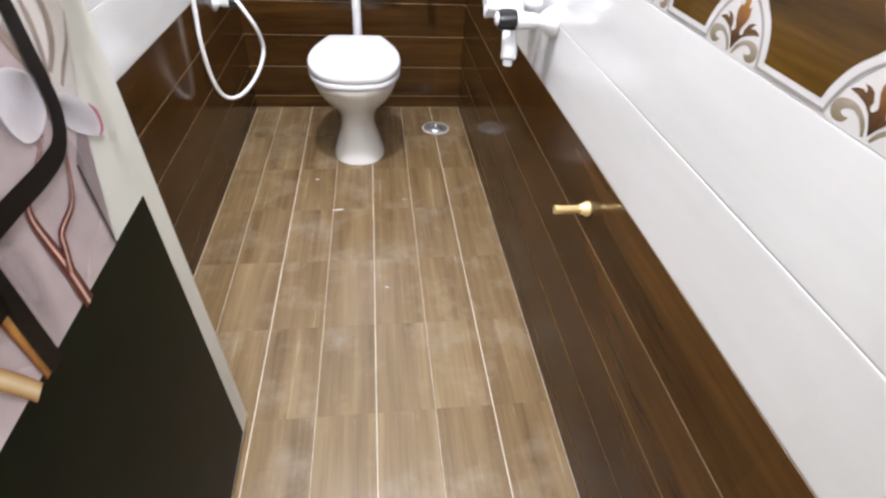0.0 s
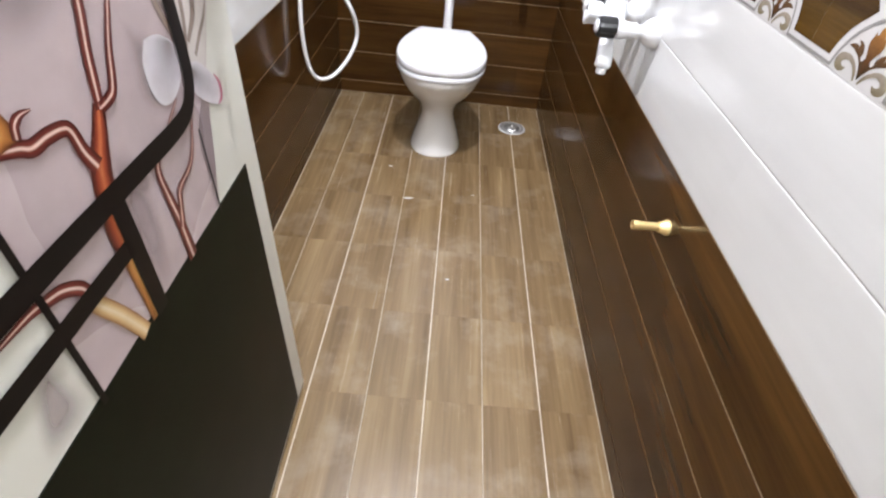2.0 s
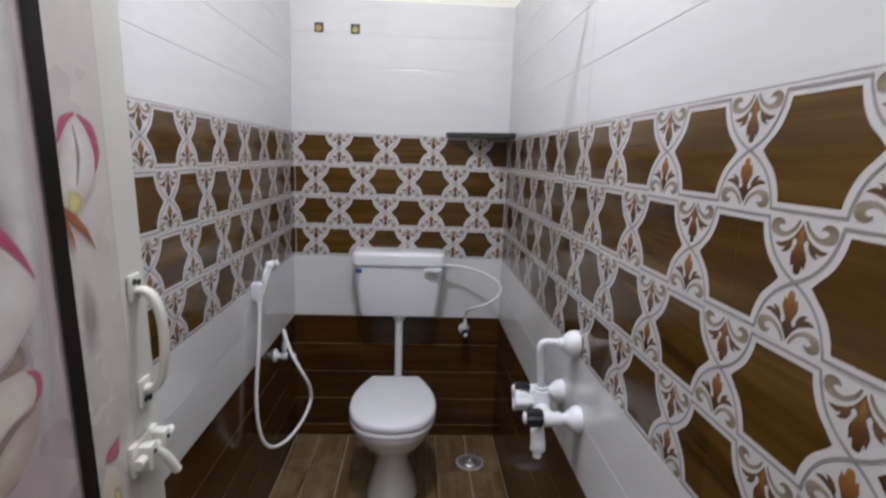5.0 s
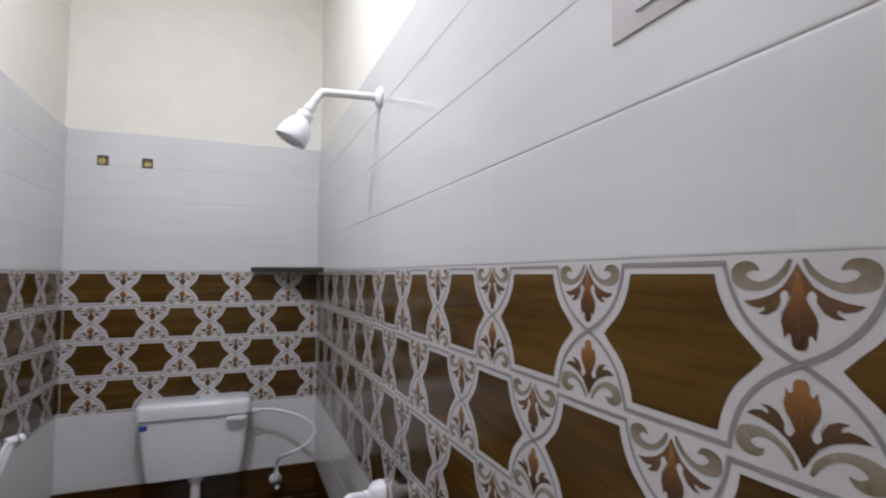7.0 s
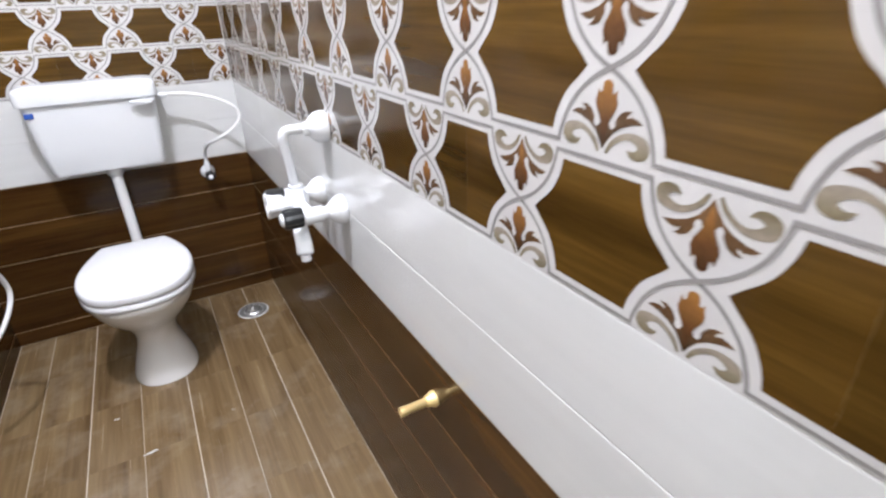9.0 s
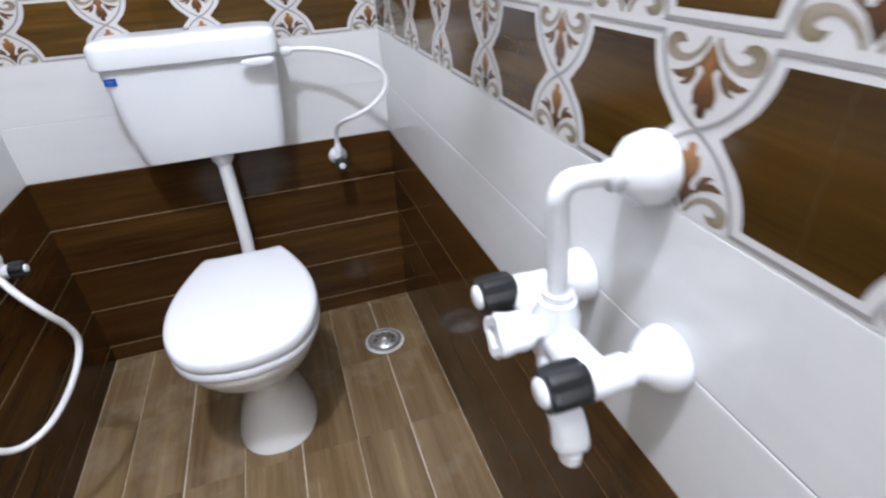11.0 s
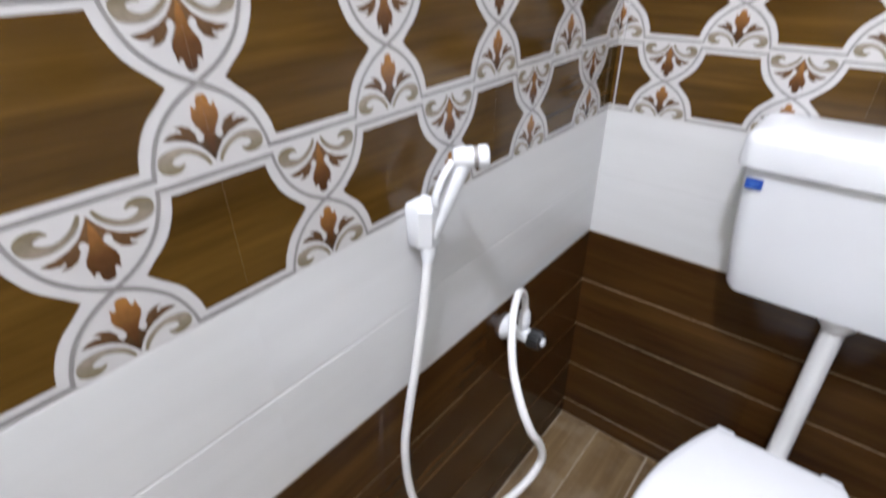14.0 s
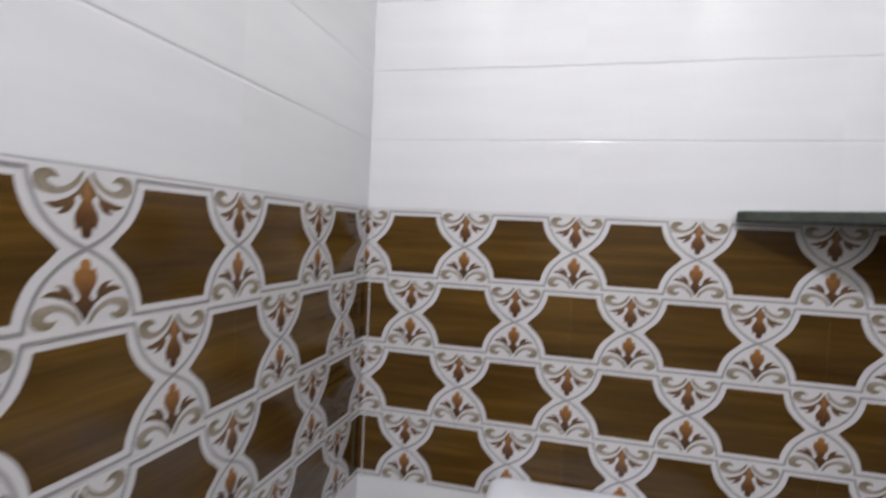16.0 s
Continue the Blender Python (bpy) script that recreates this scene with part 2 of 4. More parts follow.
# ---- the shell ----
T = 0.009
wall_left = tagged(part("wall_left", boxes((-0.16, -T, FRONT - 0.12, 0.15, 0, CEIL)), M_PLASTER), "cream plastered wall tiled up to shoulder height and above", "wall", kind="structure")
wall_back = tagged(part("wall_back", boxes((-T, W + T, T, 0.15, 0, CEIL)), M_PLASTER), "cream plastered wall behind the toilet, tiled low down", "wall", kind="structure")
wall_right = tagged(part("wall_right", boxes((W + T, W + 0.16, FRONT - 0.12, 0.15, 0, CEIL)), M_PLASTER), "cream plastered wall with brown and white tiles", "wall", kind="structure")
DX0, DX1, DH = 0.225, 0.985, 2.08
wall_front = tagged(part("wall_front", boxes((-T, DX0, FRONT - 0.12, FRONT, 0, CEIL), (DX1, W + T, FRONT - 0.12, FRONT, 0, CEIL), (DX0, DX1, FRONT - 0.12, FRONT, DH, CEIL)), M_PLASTER), "cream plastered wall round the doorway", "wall", kind="structure")
floor = tagged(part("floor", boxes((-0.16, W + 0.16, FRONT - 0.12, 0.15, -0.12, -0.0012)), M_GROUT_FLOOR), "wood-look floor tiles with pale joints", "floor", kind="structure")
ceiling = tagged(part("ceiling", boxes((-0.16, W + 0.16, FRONT - 0.12, 0.15, CEIL, CEIL + 0.12)), M_CEIL), "plain white painted ceiling", "ceiling", kind="structure")
# the hall behind the camera
HY, HX0, HX1 = -4.6, -1.2, 2.2
hall_floor = tagged(part("hall_floor", boxes((HX0, HX1, HY, FRONT - 0.12, -0.12, -0.004)), M_HALLFLOOR), "beige floor of the hall outside", "floor", kind="structure")
hall_walls = tagged(part("hall_walls", boxes((HX0 - 0.1, HX0, HY, FRONT - 0.12, 0, CEIL), (HX1, HX1 + 0.1, HY, FRONT - 0.12, 0, CEIL), (HX0, HX1, HY - 0.1, HY, 0, CEIL), (HX0, -0.16, FRONT - 0.12, FRONT, 0, CEIL), (W + 0.16, HX1, FRONT - 0.12, FRONT, 0, CEIL)), M_PLASTER), "plain cream walls of the hall outside", "wall", kind="structure")
hall_ceiling = tagged(part("hall_ceiling", boxes((HX0 - 0.1, HX1 + 0.1, HY - 0.1, FRONT - 0.12, CEIL, CEIL + 0.12)), M_CEIL), "plain white hall ceiling", "ceiling", kind="structure")


def backing(wall, place, u0, u1, v0, v1, material):
    bm = box(bmesh.new(), u0, u1, v0, v1, -T + 0.001, -0.0009)
    ob = part("grout", bm, material, wall)
    ob.matrix_world = place(0, 0)


SPANS = ((wall_left, on_left, FRONT, 0.0), (wall_back, on_back, 0.0, W), (wall_right, on_right, 0.0, -FRONT))
for wall_ob, place, a, b in SPANS:
    backing(wall_ob, place, a, b, 0, H1, M_GROUT_TAN)
    backing(wall_ob, place, a, b, H1, H4 - 0.002, M_GROUT_GREY)

# ---- toilet ----
TX = 0.523


def egg(half, y0, y1, z, n=36, power=2.3):
    cy, hl, out = (y0 + y1) / 2, (y1 - y0) / 2, []
    for i in range(n):
        a = 2 * math.pi * i / n
        c, s = math.cos(a), math.sin(a)
        out.append((TX + half * math.copysign(abs(c) ** (2 / power), c), cy + hl * math.copysign(abs(s) ** (2 / power), s), z))
    return out


def lid_outline(k, z, grow=0.0):
    half = [(0.0, -0.001), (0.060, -0.001), (0.104, 0.001), (0.117, 0.010), (0.145, 0.075), (0.172, 0.16), (0.184, 0.25), (0.177, 0.335), (0.148, 0.410), (0.095, 0.459), (0.0, 0.479)]
    whole = half + [(-x, y) for x, y in half[-2::-1]]
    line = curve([(x, y, 0) for x, y in whole], 5)[:-1]
    cy = 0.24
    return [(TX + x * (k + grow), -0.208 - (cy + (y - cy) * (k + grow)), z) for x, y, _ in line]


toilet = thing("toilet", "white ceramic pedestal toilet with its lid closed, standing on wood-look tiles", "toilet", at=(TX, -0.44, 0))
bm = loft(bmesh.new(), [egg(0.112, -0.590, -0.300, 0.0), egg(0.110, -0.588, -0.300, 0.012), egg(0.104, -0.580, -0.302, 0.030), egg(0.090, -0.562, -0.305, 0.075), egg(0.076, -0.545, -0.305, 0.12), egg(0.073, -0.540, -0.300, 0.155), egg(0.082, -0.550, -0.285, 0.195), egg(0.108, -0.580, -0.262, 0.235), egg(0.140, -0.625, -0.240, 0.275), egg(0.162, -0.658, -0.224, 0.315), egg(0.172, -0.676, -0.214, 0.345), egg(0.175, -0.684, -0.210, 0.362), egg(0.172, -0.682, -0.212, 0.372)])
part("bowl", bm, M_CERAMIC, toilet, smooth=50)
part("flush_inlet", lathe(bmesh.new(), [(0.034, 0), (0.036, 0.01), (0.036, 0.06)], axis((TX + 0.006, -0.165, 0.338), (0, -1, 0))), M_CERAMIC, toilet, smooth=40)
bm = loft(bmesh.new(), [lid_outline(0.975, 0.372), lid_outline(0.992, 0.375), lid_outline(0.998, 0.382), lid_outline(0.995, 0.392), lid_outline(0.98, 0.397)])
part("seat", bm, M_LID, toilet, smooth=60)
bm = loft(bmesh.new(), [lid_outline(0.970, 0.3985), lid_outline(0.988, 0.400), lid_outline(0.999, 0.405), lid_outline(1.003, 0.413), lid_outline(1.0, 0.421), lid_outline(0.988, 0.4285), lid_outline(0.965, 0.433), lid_outline(0.90, 0.4365), lid_outline(0.55, 0.4385), lid_outline(0.2, 0.439)])
part("lid", bm, M_LID, toilet, "glossy white closed lid", smooth=60)
for sx in (-0.092, 0.092):
    bm = box(bmesh.new(), TX + sx - 0.018, TX + sx + 0.018, -0.226, -0.199, 0.370, 0.428, 0.005)
    part("hinge", bm, M_LID, toilet, smooth=40)

# ---- cistern with pipe, hose and valve ----


def slab_ring(x0, x1, y0, y1, z, r, n=6):
    out = []
    for cx, cy, a0 in ((x1 - r, y1 - r, 0), (x0 + r, y1 - r, 90), (x0 + r, y0 + r, 180), (x1 - r, y0 + r, 270)):
        for i in range(n + 1):
            a = radians(a0 + 90 * i / n)
            out.append((cx + r * math.cos(a), cy + r * math.sin(a), z))
    return out


cistern = thing("cistern", "white plastic wall-hung flush cistern with a lever and blue sticker", "cistern", at=(0.52, -0.08, 0.7))
bm = loft(bmesh.new(), [slab_ring(0.356, 0.697, -0.118, -0.006, 0.700, 0.020), slab_ring(0.342, 0.709, -0.131, -0.004, 0.704, 0.024), slab_ring(0.336, 0.714, -0.135, -0.002, 0.716, 0.026), slab_ring(0.326, 0.722, -0.143, -0.002, 0.80, 0.026), slab_ring(0.314, 0.732, -0.152, -0.002, 0.945, 0.026), slab_ring(0.314, 0.732, -0.152, -0.002, 0.962, 0.026)])
part("tank", bm, M_PLASTIC, cistern, smooth=50)
bm = loft(bmesh.new(), [slab_ring(0.308, 0.738, -0.158, -0.002, 0.957, 0.026), slab_ring(0.302, 0.743, -0.164, -0.002, 0.960, 0.028), slab_ring(0.301, 0.744, -0.165, -0.002, 0.968, 0.028), slab_ring(0.302, 0.743, -0.164, -0.002, 1.001, 0.028), slab_ring(0.304, 0.741, -0.162, -0.003, 1.009, 0.028), slab_ring(0.308, 0.737, -0.158, -0.004, 1.0155, 0.027), slab_ring(0.316, 0.729, -0.150, -0.008, 1.0195, 0.025), slab_ring(0.34, 0.705, -0.125, -0.02, 1.0225, 0.02)])
part("cistern_lid", bm, M_PLASTIC, cistern, smooth=50)
outline = [(0.728, 0.946), (0.726, 0.953), (0.712, 0.955), (0.690, 0.955), (0.666, 0.954), (0.650, 0.952), (0.644, 0.948), (0.648, 0.943), (0.664, 0.938), (0.686, 0.935), (0.706, 0.936), (0.722, 0.940)]
bm = loft(bmesh.new(), [[(0.688 + (x - 0.688) * k, y, 0.946 + (z - 0.946) * k) for x, z in outline] for y, k in ((-0.167, 0.9), (-0.170, 1.0), (-0.181, 1.0), (-0.186, 0.86), (-0.187, 0.5))])
lathe(bm, [(0.009, 0), (0.009, 0.03)], axis((0.712, -0.145, 0.945), (0, -1, 0)))
part("flush_lever", bm, M_PLASTIC, cistern, smooth=40)
part("lid_button", lathe(bmesh.new(), [(0.008, 0), (0.008, 0.004), (0.005, 0.006)], axis((0.53, -0.08, 1.024), (0, 0, 1)), 16), M_STEEL, cistern, smooth=40)
bm = boxes((0.323, 0.350, -0.1545, -0.1505, 0.921, 0.939))
part("sticker", bm, M_BLUE, cistern, "small blue sticker")
bm = boxes((0.329, 0.344, -0.1552, -0.1540, 0.9310, 0.9328), (0.332, 0.340, -0.1552, -0.1540, 0.9262, 0.9275))
part("sticker_print", bm, M_STICKER, cistern, "pale bars on the sticker")
part("outlet_nut", lathe(bmesh.new(), [(0.030, 0), (0.031, 0.004), (0.030, 0.022), (0.024, 0.030), (0.022, 0.034)], axis((0.529, -0.088, 0.702), (0, 0, -1))), M_PIPE, cistern, smooth=40)

flush_pipe = tagged(part("flush_pipe", tube(bmesh.new(), curve([(0.529, -0.088, 0.70), (0.529, -0.090, 0.60), (0.530, -0.098, 0.50), (0.530, -0.112, 0.41), (0.529, -0.135, 0.362), (0.529, -0.180, 0.338)], 6), 0.0195, 18), M_PIPE, smooth=60), "white plastic flush pipe between cistern and toilet", "pipe")

supply_hose = thing("supply_hose", "thin white plastic hose looping from cistern to valve", "hose", at=(0.9, -0.07, 0.66))
part("hose", tube(bmesh.new(), curve([(0.735, -0.085, 0.948), (0.79, -0.088, 0.951), (0.865, -0.105, 0.943), (0.940, -0.135, 0.922), (0.992, -0.155, 0.893), (1.012, -0.163, 0.863), (1.002, -0.170, 0.828), (0.965, -0.174, 0.796), (0.918, -0.168, 0.772), (0.885, -0.135, 0.752), (0.867, -0.088, 0.725), (0.861, -0.056, 0.690), (0.860, -0.050, 0.648)], 6), 0.0068, 12), M_PIPE, supply_hose, smooth=60)
part("hose_nut", lathe(bmesh.new(), [(0.012, 0), (0.013, 0.004), (0.013, 0.024), (0.009, 0.034)], axis((0.741, -0.085, 0.948), (1, 0, 0.02)), 12), M_PLASTIC, supply_hose, smooth=35)
part("hose_nut", lathe(bmesh.new(), [(0.010, 0), (0.011, 0.012), (0.007, 0.022)], axis((0.860, -0.050, 0.640), (0, 0, 1)), 12), M_PLASTIC, supply_hose, smooth=35)


def knob(bm, m, r, length, lobes=5):
    """A fluted handwheel: rounded lobes with grooves between them."""
    rings = []
    for k, h, deep in ((0.80, 0, 0.3), (0.97, 0.06, 0.8), (1.0, 0.2, 1), (1.0, 0.78, 1), (0.94, 0.94, 1), (0.82, 1.0, 0.8)):
        ring = []
        for i in range(lobes * 6):
            a = 2 * math.pi * i / (lobes * 6)
            q = r * k * (1 - 0.20 * deep * (0.5 - 0.5 * math.cos(lobes * a)) ** 2)
            ring.append(m @ Vector((q * math.cos(a), q * math.sin(a), h * length)))
        rings.append(ring)
    return loft(bm, rings)


def angle_valve(label, base, out, turn=(0, 0, 1), reach=1.0):
    """Wall flange, body with an upward outlet, black knob with a white cap."""
    base, out, up = Vector(base), Vector(out), Vector(turn)
    v = thing("angle_valve", label, "valve", at=base)
    part("flange", lathe(bmesh.new(), [(0.029, 0.001), (0.029, 0.004), (0.026, 0.010), (0.015, 0.016), (0.012, 0.022)], axis(base, out)), M_PLASTIC, v, smooth=40)
    bm = lathe(bmesh.new(), [(0.0115, 0.012), (0.0115, 0.030 * reach), (0.016, 0.034 * reach), (0.016, 0.066 * reach), (0.012, 0.070 * reach)], axis(base, out), 20)
    lathe(bm, [(0.0105, 0), (0.0105, 0.028), (0.0125, 0.029), (0.0125, 0.040)], axis(base + out * 0.05 * reach, up), 16)
    part("valve_body", bm, M_PLASTIC, v, smooth=40)
    k = part("knob", knob(bmesh.new(), axis(base + out * 0.068 * reach, out), 0.0205, 0.034 * reach), M_BLACK, v, "black knob", smooth=30)
    part("cap", lathe(bmesh.new(), [(0.0095, 0), (0.0095, 0.003), (0.007, 0.0055)], axis(base + out * 0.1015 * reach, out), 16), M_PLASTIC, k, "white cap", smooth=40)
    return v


angle_valve("white plastic angle valve with black knob under the cistern", (0.860, 0, 0.604), (0, -1, 0))
angle_valve("white plastic angle valve with black knob feeding the spray", (0, -0.380, 0.594), (1, 0, 0), reach=0.86)

# ---- hand spray ----
spray = thing("hand_spray", "white plastic hand spray resting in its wall holder", "spray", at=(0.04, -0.65, 0.96))
bm = loft(bmesh.new(), [[(x, y, z) for x, y in ((0.001, -0.665 + k), (0.001, -0.622 - k), (0.026 + j, -0.621 - k), (0.041 + j, -0.632 - k), (0.041 + j, -0.655 + k), (0.026 + j, -0.666 + k))] for z, k, j in ((0.920, 0.006, -0.008), (0.926, 0.003, -0.004), (0.982, 0.0, 0.0), (0.988, 0.003, -0.003))])
part("holder", bm, M_PLASTIC, spray, smooth=30)
A0, A1 = Vector((0.027, -0.644, 0.940)), Vector((0.052, -0.599, 1.042))
bm = tube(bmesh.new(), curve([A0, A0.lerp(A1, 0.4), A0.lerp(A1, 0.75), A1], 5), 0.0125, 16)
part("handle", bm, M_PLASTIC, spray, smooth=60)
part("spray_head", lathe(bmesh.new(), [(0.009, -0.016), (0.014, -0.013), (0.015, 0.0), (0.015, 0.012), (0.013, 0.013), (0.013, 0.018), (0.0155, 0.019), (0.0155, 0.030), (0.013, 0.033)], axis((0.052, -0.599, 1.046), (0.75, 0.65, 0.05)), 20), M_PLASTIC, spray, smooth=35)
part("head_band", lathe(bmesh.new(), [(0.0142, 0.0125), (0.0142, 0.0185)], axis((0.052, -0.599, 1.046), (0.75, 0.65, 0.05)), 20), M_LINE, spray, "grey band", smooth=35)
part("trigger", tube(bmesh.new(), curve([(0.046, -0.617, 1.044), (0.045, -0.636, 1.028), (0.043, -0.648, 1.006), (0.042, -0.647, 0.992)], 4), 0.0055, 8), M_PLASTIC, spray, smooth=60)

spray_hose = thing("spray_hose", "white flexible hose hanging in a loop by the wall", "hose", at=(0.06, -0.6, 0.37))
part("hose", tube(bmesh.new(), curve([(0.025, -0.645, 0.925), (0.027, -0.659, 0.85), (0.028, -0.682, 0.75), (0.026, -0.708, 0.64), (0.026, -0.723, 0.56), (0.031, -0.723, 0.46), (0.046, -0.713, 0.384), (0.073, -0.690, 0.349), (0.110, -0.653, 0.350), (0.147, -0.612, 0.382), (0.175, -0.566, 0.427), (0.187, -0.536, 0.472), (0.186, -0.546, 0.523), (0.176, -0.568, 0.573), (0.149, -0.564, 0.620), (0.114, -0.538, 0.666), (0.081, -0.492, 0.709), (0.060, -0.446, 0.732), (0.048, -0.408, 0.718), (0.044, -0.386, 0.685), (0.043, -0.380, 0.634)], 7), 0.0072, 12), M_PIPE, spray_hose, smooth=60)
part("hose_nut", lathe(bmesh.new(), [(0.011, 0), (0.012, 0.016), (0.008, 0.026)], axis((0.043, -0.380, 0.632), (0, 0, 1)), 12), M_PLASTIC, spray_hose, smooth=35)
part("hose_nut", lathe(bmesh.new(), [(0.011, 0), (0.012, 0.014), (0.008, 0.030)], axis((0.025, -0.644, 0.926), (0.0, -0.18, -1)), 12), M_PLASTIC, spray_hose, smooth=35)

# ---- wall mixer ----
mixer = thing("wall_mixer_tap", "white plastic wall mixer tap with black knobs and bent riser", "tap", at=(W, -1.24, 0.815))
MX, MY, MZ = 0.952, -1.238, 0.818
for y in (-1.158, -1.318):
    part("flange", lathe(bmesh.new(), [(0.034, 0.001), (0.035, 0.006), (0.032, 0.018), (0.024, 0.030), (0.017, 0.036), (0.017, 0.040)], axis((W, y, MZ), (-1, 0, 0))), M_PLASTIC, mixer, smooth=50)
    bm = lathe(bmesh.new(), [(0.0140, 0.036), (0.0140, 0.050), (0.0180, 0.052), (0.0180, 0.070), (0.0195, 0.080), (0.0195, 0.096), (0.015, 0.100)], axis((W, y, MZ), (-1, 0, 0)), 22)
    part("leg", bm, M_PLASTIC, mixer, smooth=40)
    k = part("knob", knob(bmesh.new(), axis((W - 0.098, y, MZ + 0.003), (-1, 0, 0)), 0.0245, 0.044), M_BLACK, mixer, "black knob", smooth=30)
    part("cap", lathe(bmesh.new(), [(0.015, 0), (0.015, 0.003), (0.011, 0.006)], axis((W - 0.142, y, MZ + 0.003), (-1, 0, 0)), 18), M_PLASTIC, k, "white cap", smooth=40)
bm = tube(bmesh.new(), curve([(MX, -1.318, MZ), (MX, -1.29, MZ - 0.004), (MX, MY, MZ - 0.006), (MX, -1.185, MZ - 0.004), (MX, -1.158, MZ)], 4), 0.0215, 18)
lathe(bm, [(0.024, -0.028), (0.026, -0.01), (0.026, 0.02), (0.021, 0.034), (0.021, 0.042), (0.017, 0.043), (0.017, 0.052)], axis((MX, MY, MZ), (0, 0, 1)), 22)
part("body", bm, M_PLASTIC, mixer, smooth=45)
bm, at = bmesh.new(), axis((MX - 0.020, MY, MZ + 0.008), (-1, 0, 0.06))
rings = []
for r, h in ((0.015, 0.0), (0.017, 0.010), (0.0245, 0.018), (0.0265, 0.026), (0.0265, 0.037), (0.0285, 0.044), (0.0295, 0.050), (0.026, 0.053), (0.015, 0.0525), (0.012, 0.049)):
    rings.append([at @ Vector((r * (0.87 + 0.13 * math.cos(4 * a)) * math.cos(a), r * (0.87 + 0.13 * math.cos(4 * a)) * math.sin(a), h)) for a in [2 * math.pi * i / 32 for i in range(32)]])
part("diverter_knob", loft(bm, rings), M_PLASTIC, mixer, "white lobed diverter knob", smooth=35)
bm = bmesh.new()
path = curve([(MX, MY, MZ - 0.012), (MX - 0.008, MY - 0.014, MZ - 0.038), (MX - 0.014, MY - 0.046, MZ - 0.058), (MX - 0.018, MY - 0.072, MZ - 0.072), (MX - 0.021, MY - 0.084, MZ - 0.090)], 4)
rings = []
for i, p in enumerate(path):
    d = (path[min(i + 1, len(path) - 1)] - path[max(i - 1, 0)]).normalized()
    side = d.cross(Vector((0, -0.6, 0.8))).normalized()
    up, f = side.cross(d), i / (len(path) - 1)
    wide, deep = 0.0165 + 0.0035 * f - (0.003 if f == 1 else 0), 0.0155 - 0.001 * f - (0.003 if f == 1 else 0)
    rings.append([p + wide * math.copysign(abs(math.cos(a)) ** 0.75, math.cos(a)) * side + deep * math.copysign(abs(math.sin(a)) ** 0.75, math.sin(a)) * up for a in (2 * math.pi * k / 20 for k in range(20))])
loft(bm, rings)
lathe(bm, [(0.012, 0), (0.012, 0.014), (0.009, 0.015)], axis((MX - 0.021, MY - 0.084, MZ - 0.089), (0, 0, -1)), 16)
part("spout", bm, M_PLASTIC, mixer, smooth=45)
bm = tube(bmesh.new(), curve([(MX, MY, 0.855), (MX - 0.006, MY - 0.004, 0.92), (MX - 0.012, MY - 0.008, 0.968), (MX - 0.012, MY - 0.010, 0.986), (MX - 0.004, MY - 0.011, 0.997), (MX + 0.014, MY - 0.012, 0.999), (W - 0.03, MY - 0.016, 0.998)], 5), 0.0108, 16)
part("riser", bm, M_PLASTIC, mixer, smooth=60)
part("riser_flange", lathe(bmesh.new(), [(0.035, 0.001), (0.036, 0.009), (0.033, 0.024), (0.022, 0.037), (0.015, 0.041), (0.015, 0.052), (0.0125, 0.054)], axis((W, MY - 0.016, 0.998), (-1, 0, 0))), M_PLASTIC, mixer, smooth=50)

# ---- brass stub, shower, capped pipes, shelf, drain ----
stub = thing("pipe_stub", "open brass pipe stub sticking out of brown tiles", "pipe", at=(W, -1.735, 0.582))
SY, SZ = -1.735, 0.567
part("pipe", lathe(bmesh.new(), [(0.0085, 0.001), (0.0085, 0.060), (0.0095, 0.062), (0.0095, 0.074), (0.006, 0.074), (0.006, 0.060)], axis((W, SY, SZ), (-1, 0, 0)), 18), M_BRASS, stub, smooth=35)
part("collar", lathe(bmesh.new(), [(0.016, 0.0005), (0.0165, 0.006), (0.013, 0.012), (0.011, 0.020)], axis((W, SY, SZ), (-1, 0, 0)), 18), M_BRASS, stub, smooth=35)

shower = thing("shower_head", "white plastic shower rose on a bent wall arm", "shower", at=(W, -1.18, 2.045))
SHY = -1.18
part("flange", lathe(bmesh.new(), [(0.030, 0.001), (0.030, 0.005), (0.022, 0.012), (0.012, 0.016)], axis((W, SHY, 2.046), (-1, 0, 0))), M_PLASTIC, shower, smooth=40)
part("arm", tube(bmesh.new(), curve([(W - 0.004, SHY, 2.046), (0.96, SHY, 2.043), (0.892, SHY, 2.040), (0.879, SHY, 2.038), (0.871, SHY, 2.031), (0.865, SHY, 2.021), (0.850, SHY, 1.998)], 5), 0.0105, 14), M_PIPE, shower, smooth=60)
HEAD = axis((0.852, SHY, 2.001), (-0.48, 0, -0.877))
part("collar", lathe(bmesh.new(), [(0.011, 0.0), (0.0145, 0.003), (0.0145, 0.018), (0.0115, 0.021), (0.0110, 0.028)], HEAD, 20), M_PIPE, shower, smooth=35)
part("rose", lathe(bmesh.new(), [(0.012, 0.025), (0.0205, 0.028), (0.0220, 0.033), (0.0220, 0.043), (0.0205, 0.047), (0.0250, 0.052), (0.0325, 0.064), (0.0385, 0.080), (0.0420, 0.098), (0.0425, 0.108), (0.0405, 0.113), (0.0360, 0.114), (0.0340, 0.110), (0.0200, 0.111)], HEAD, 28), M_PLASTIC, shower, smooth=35)

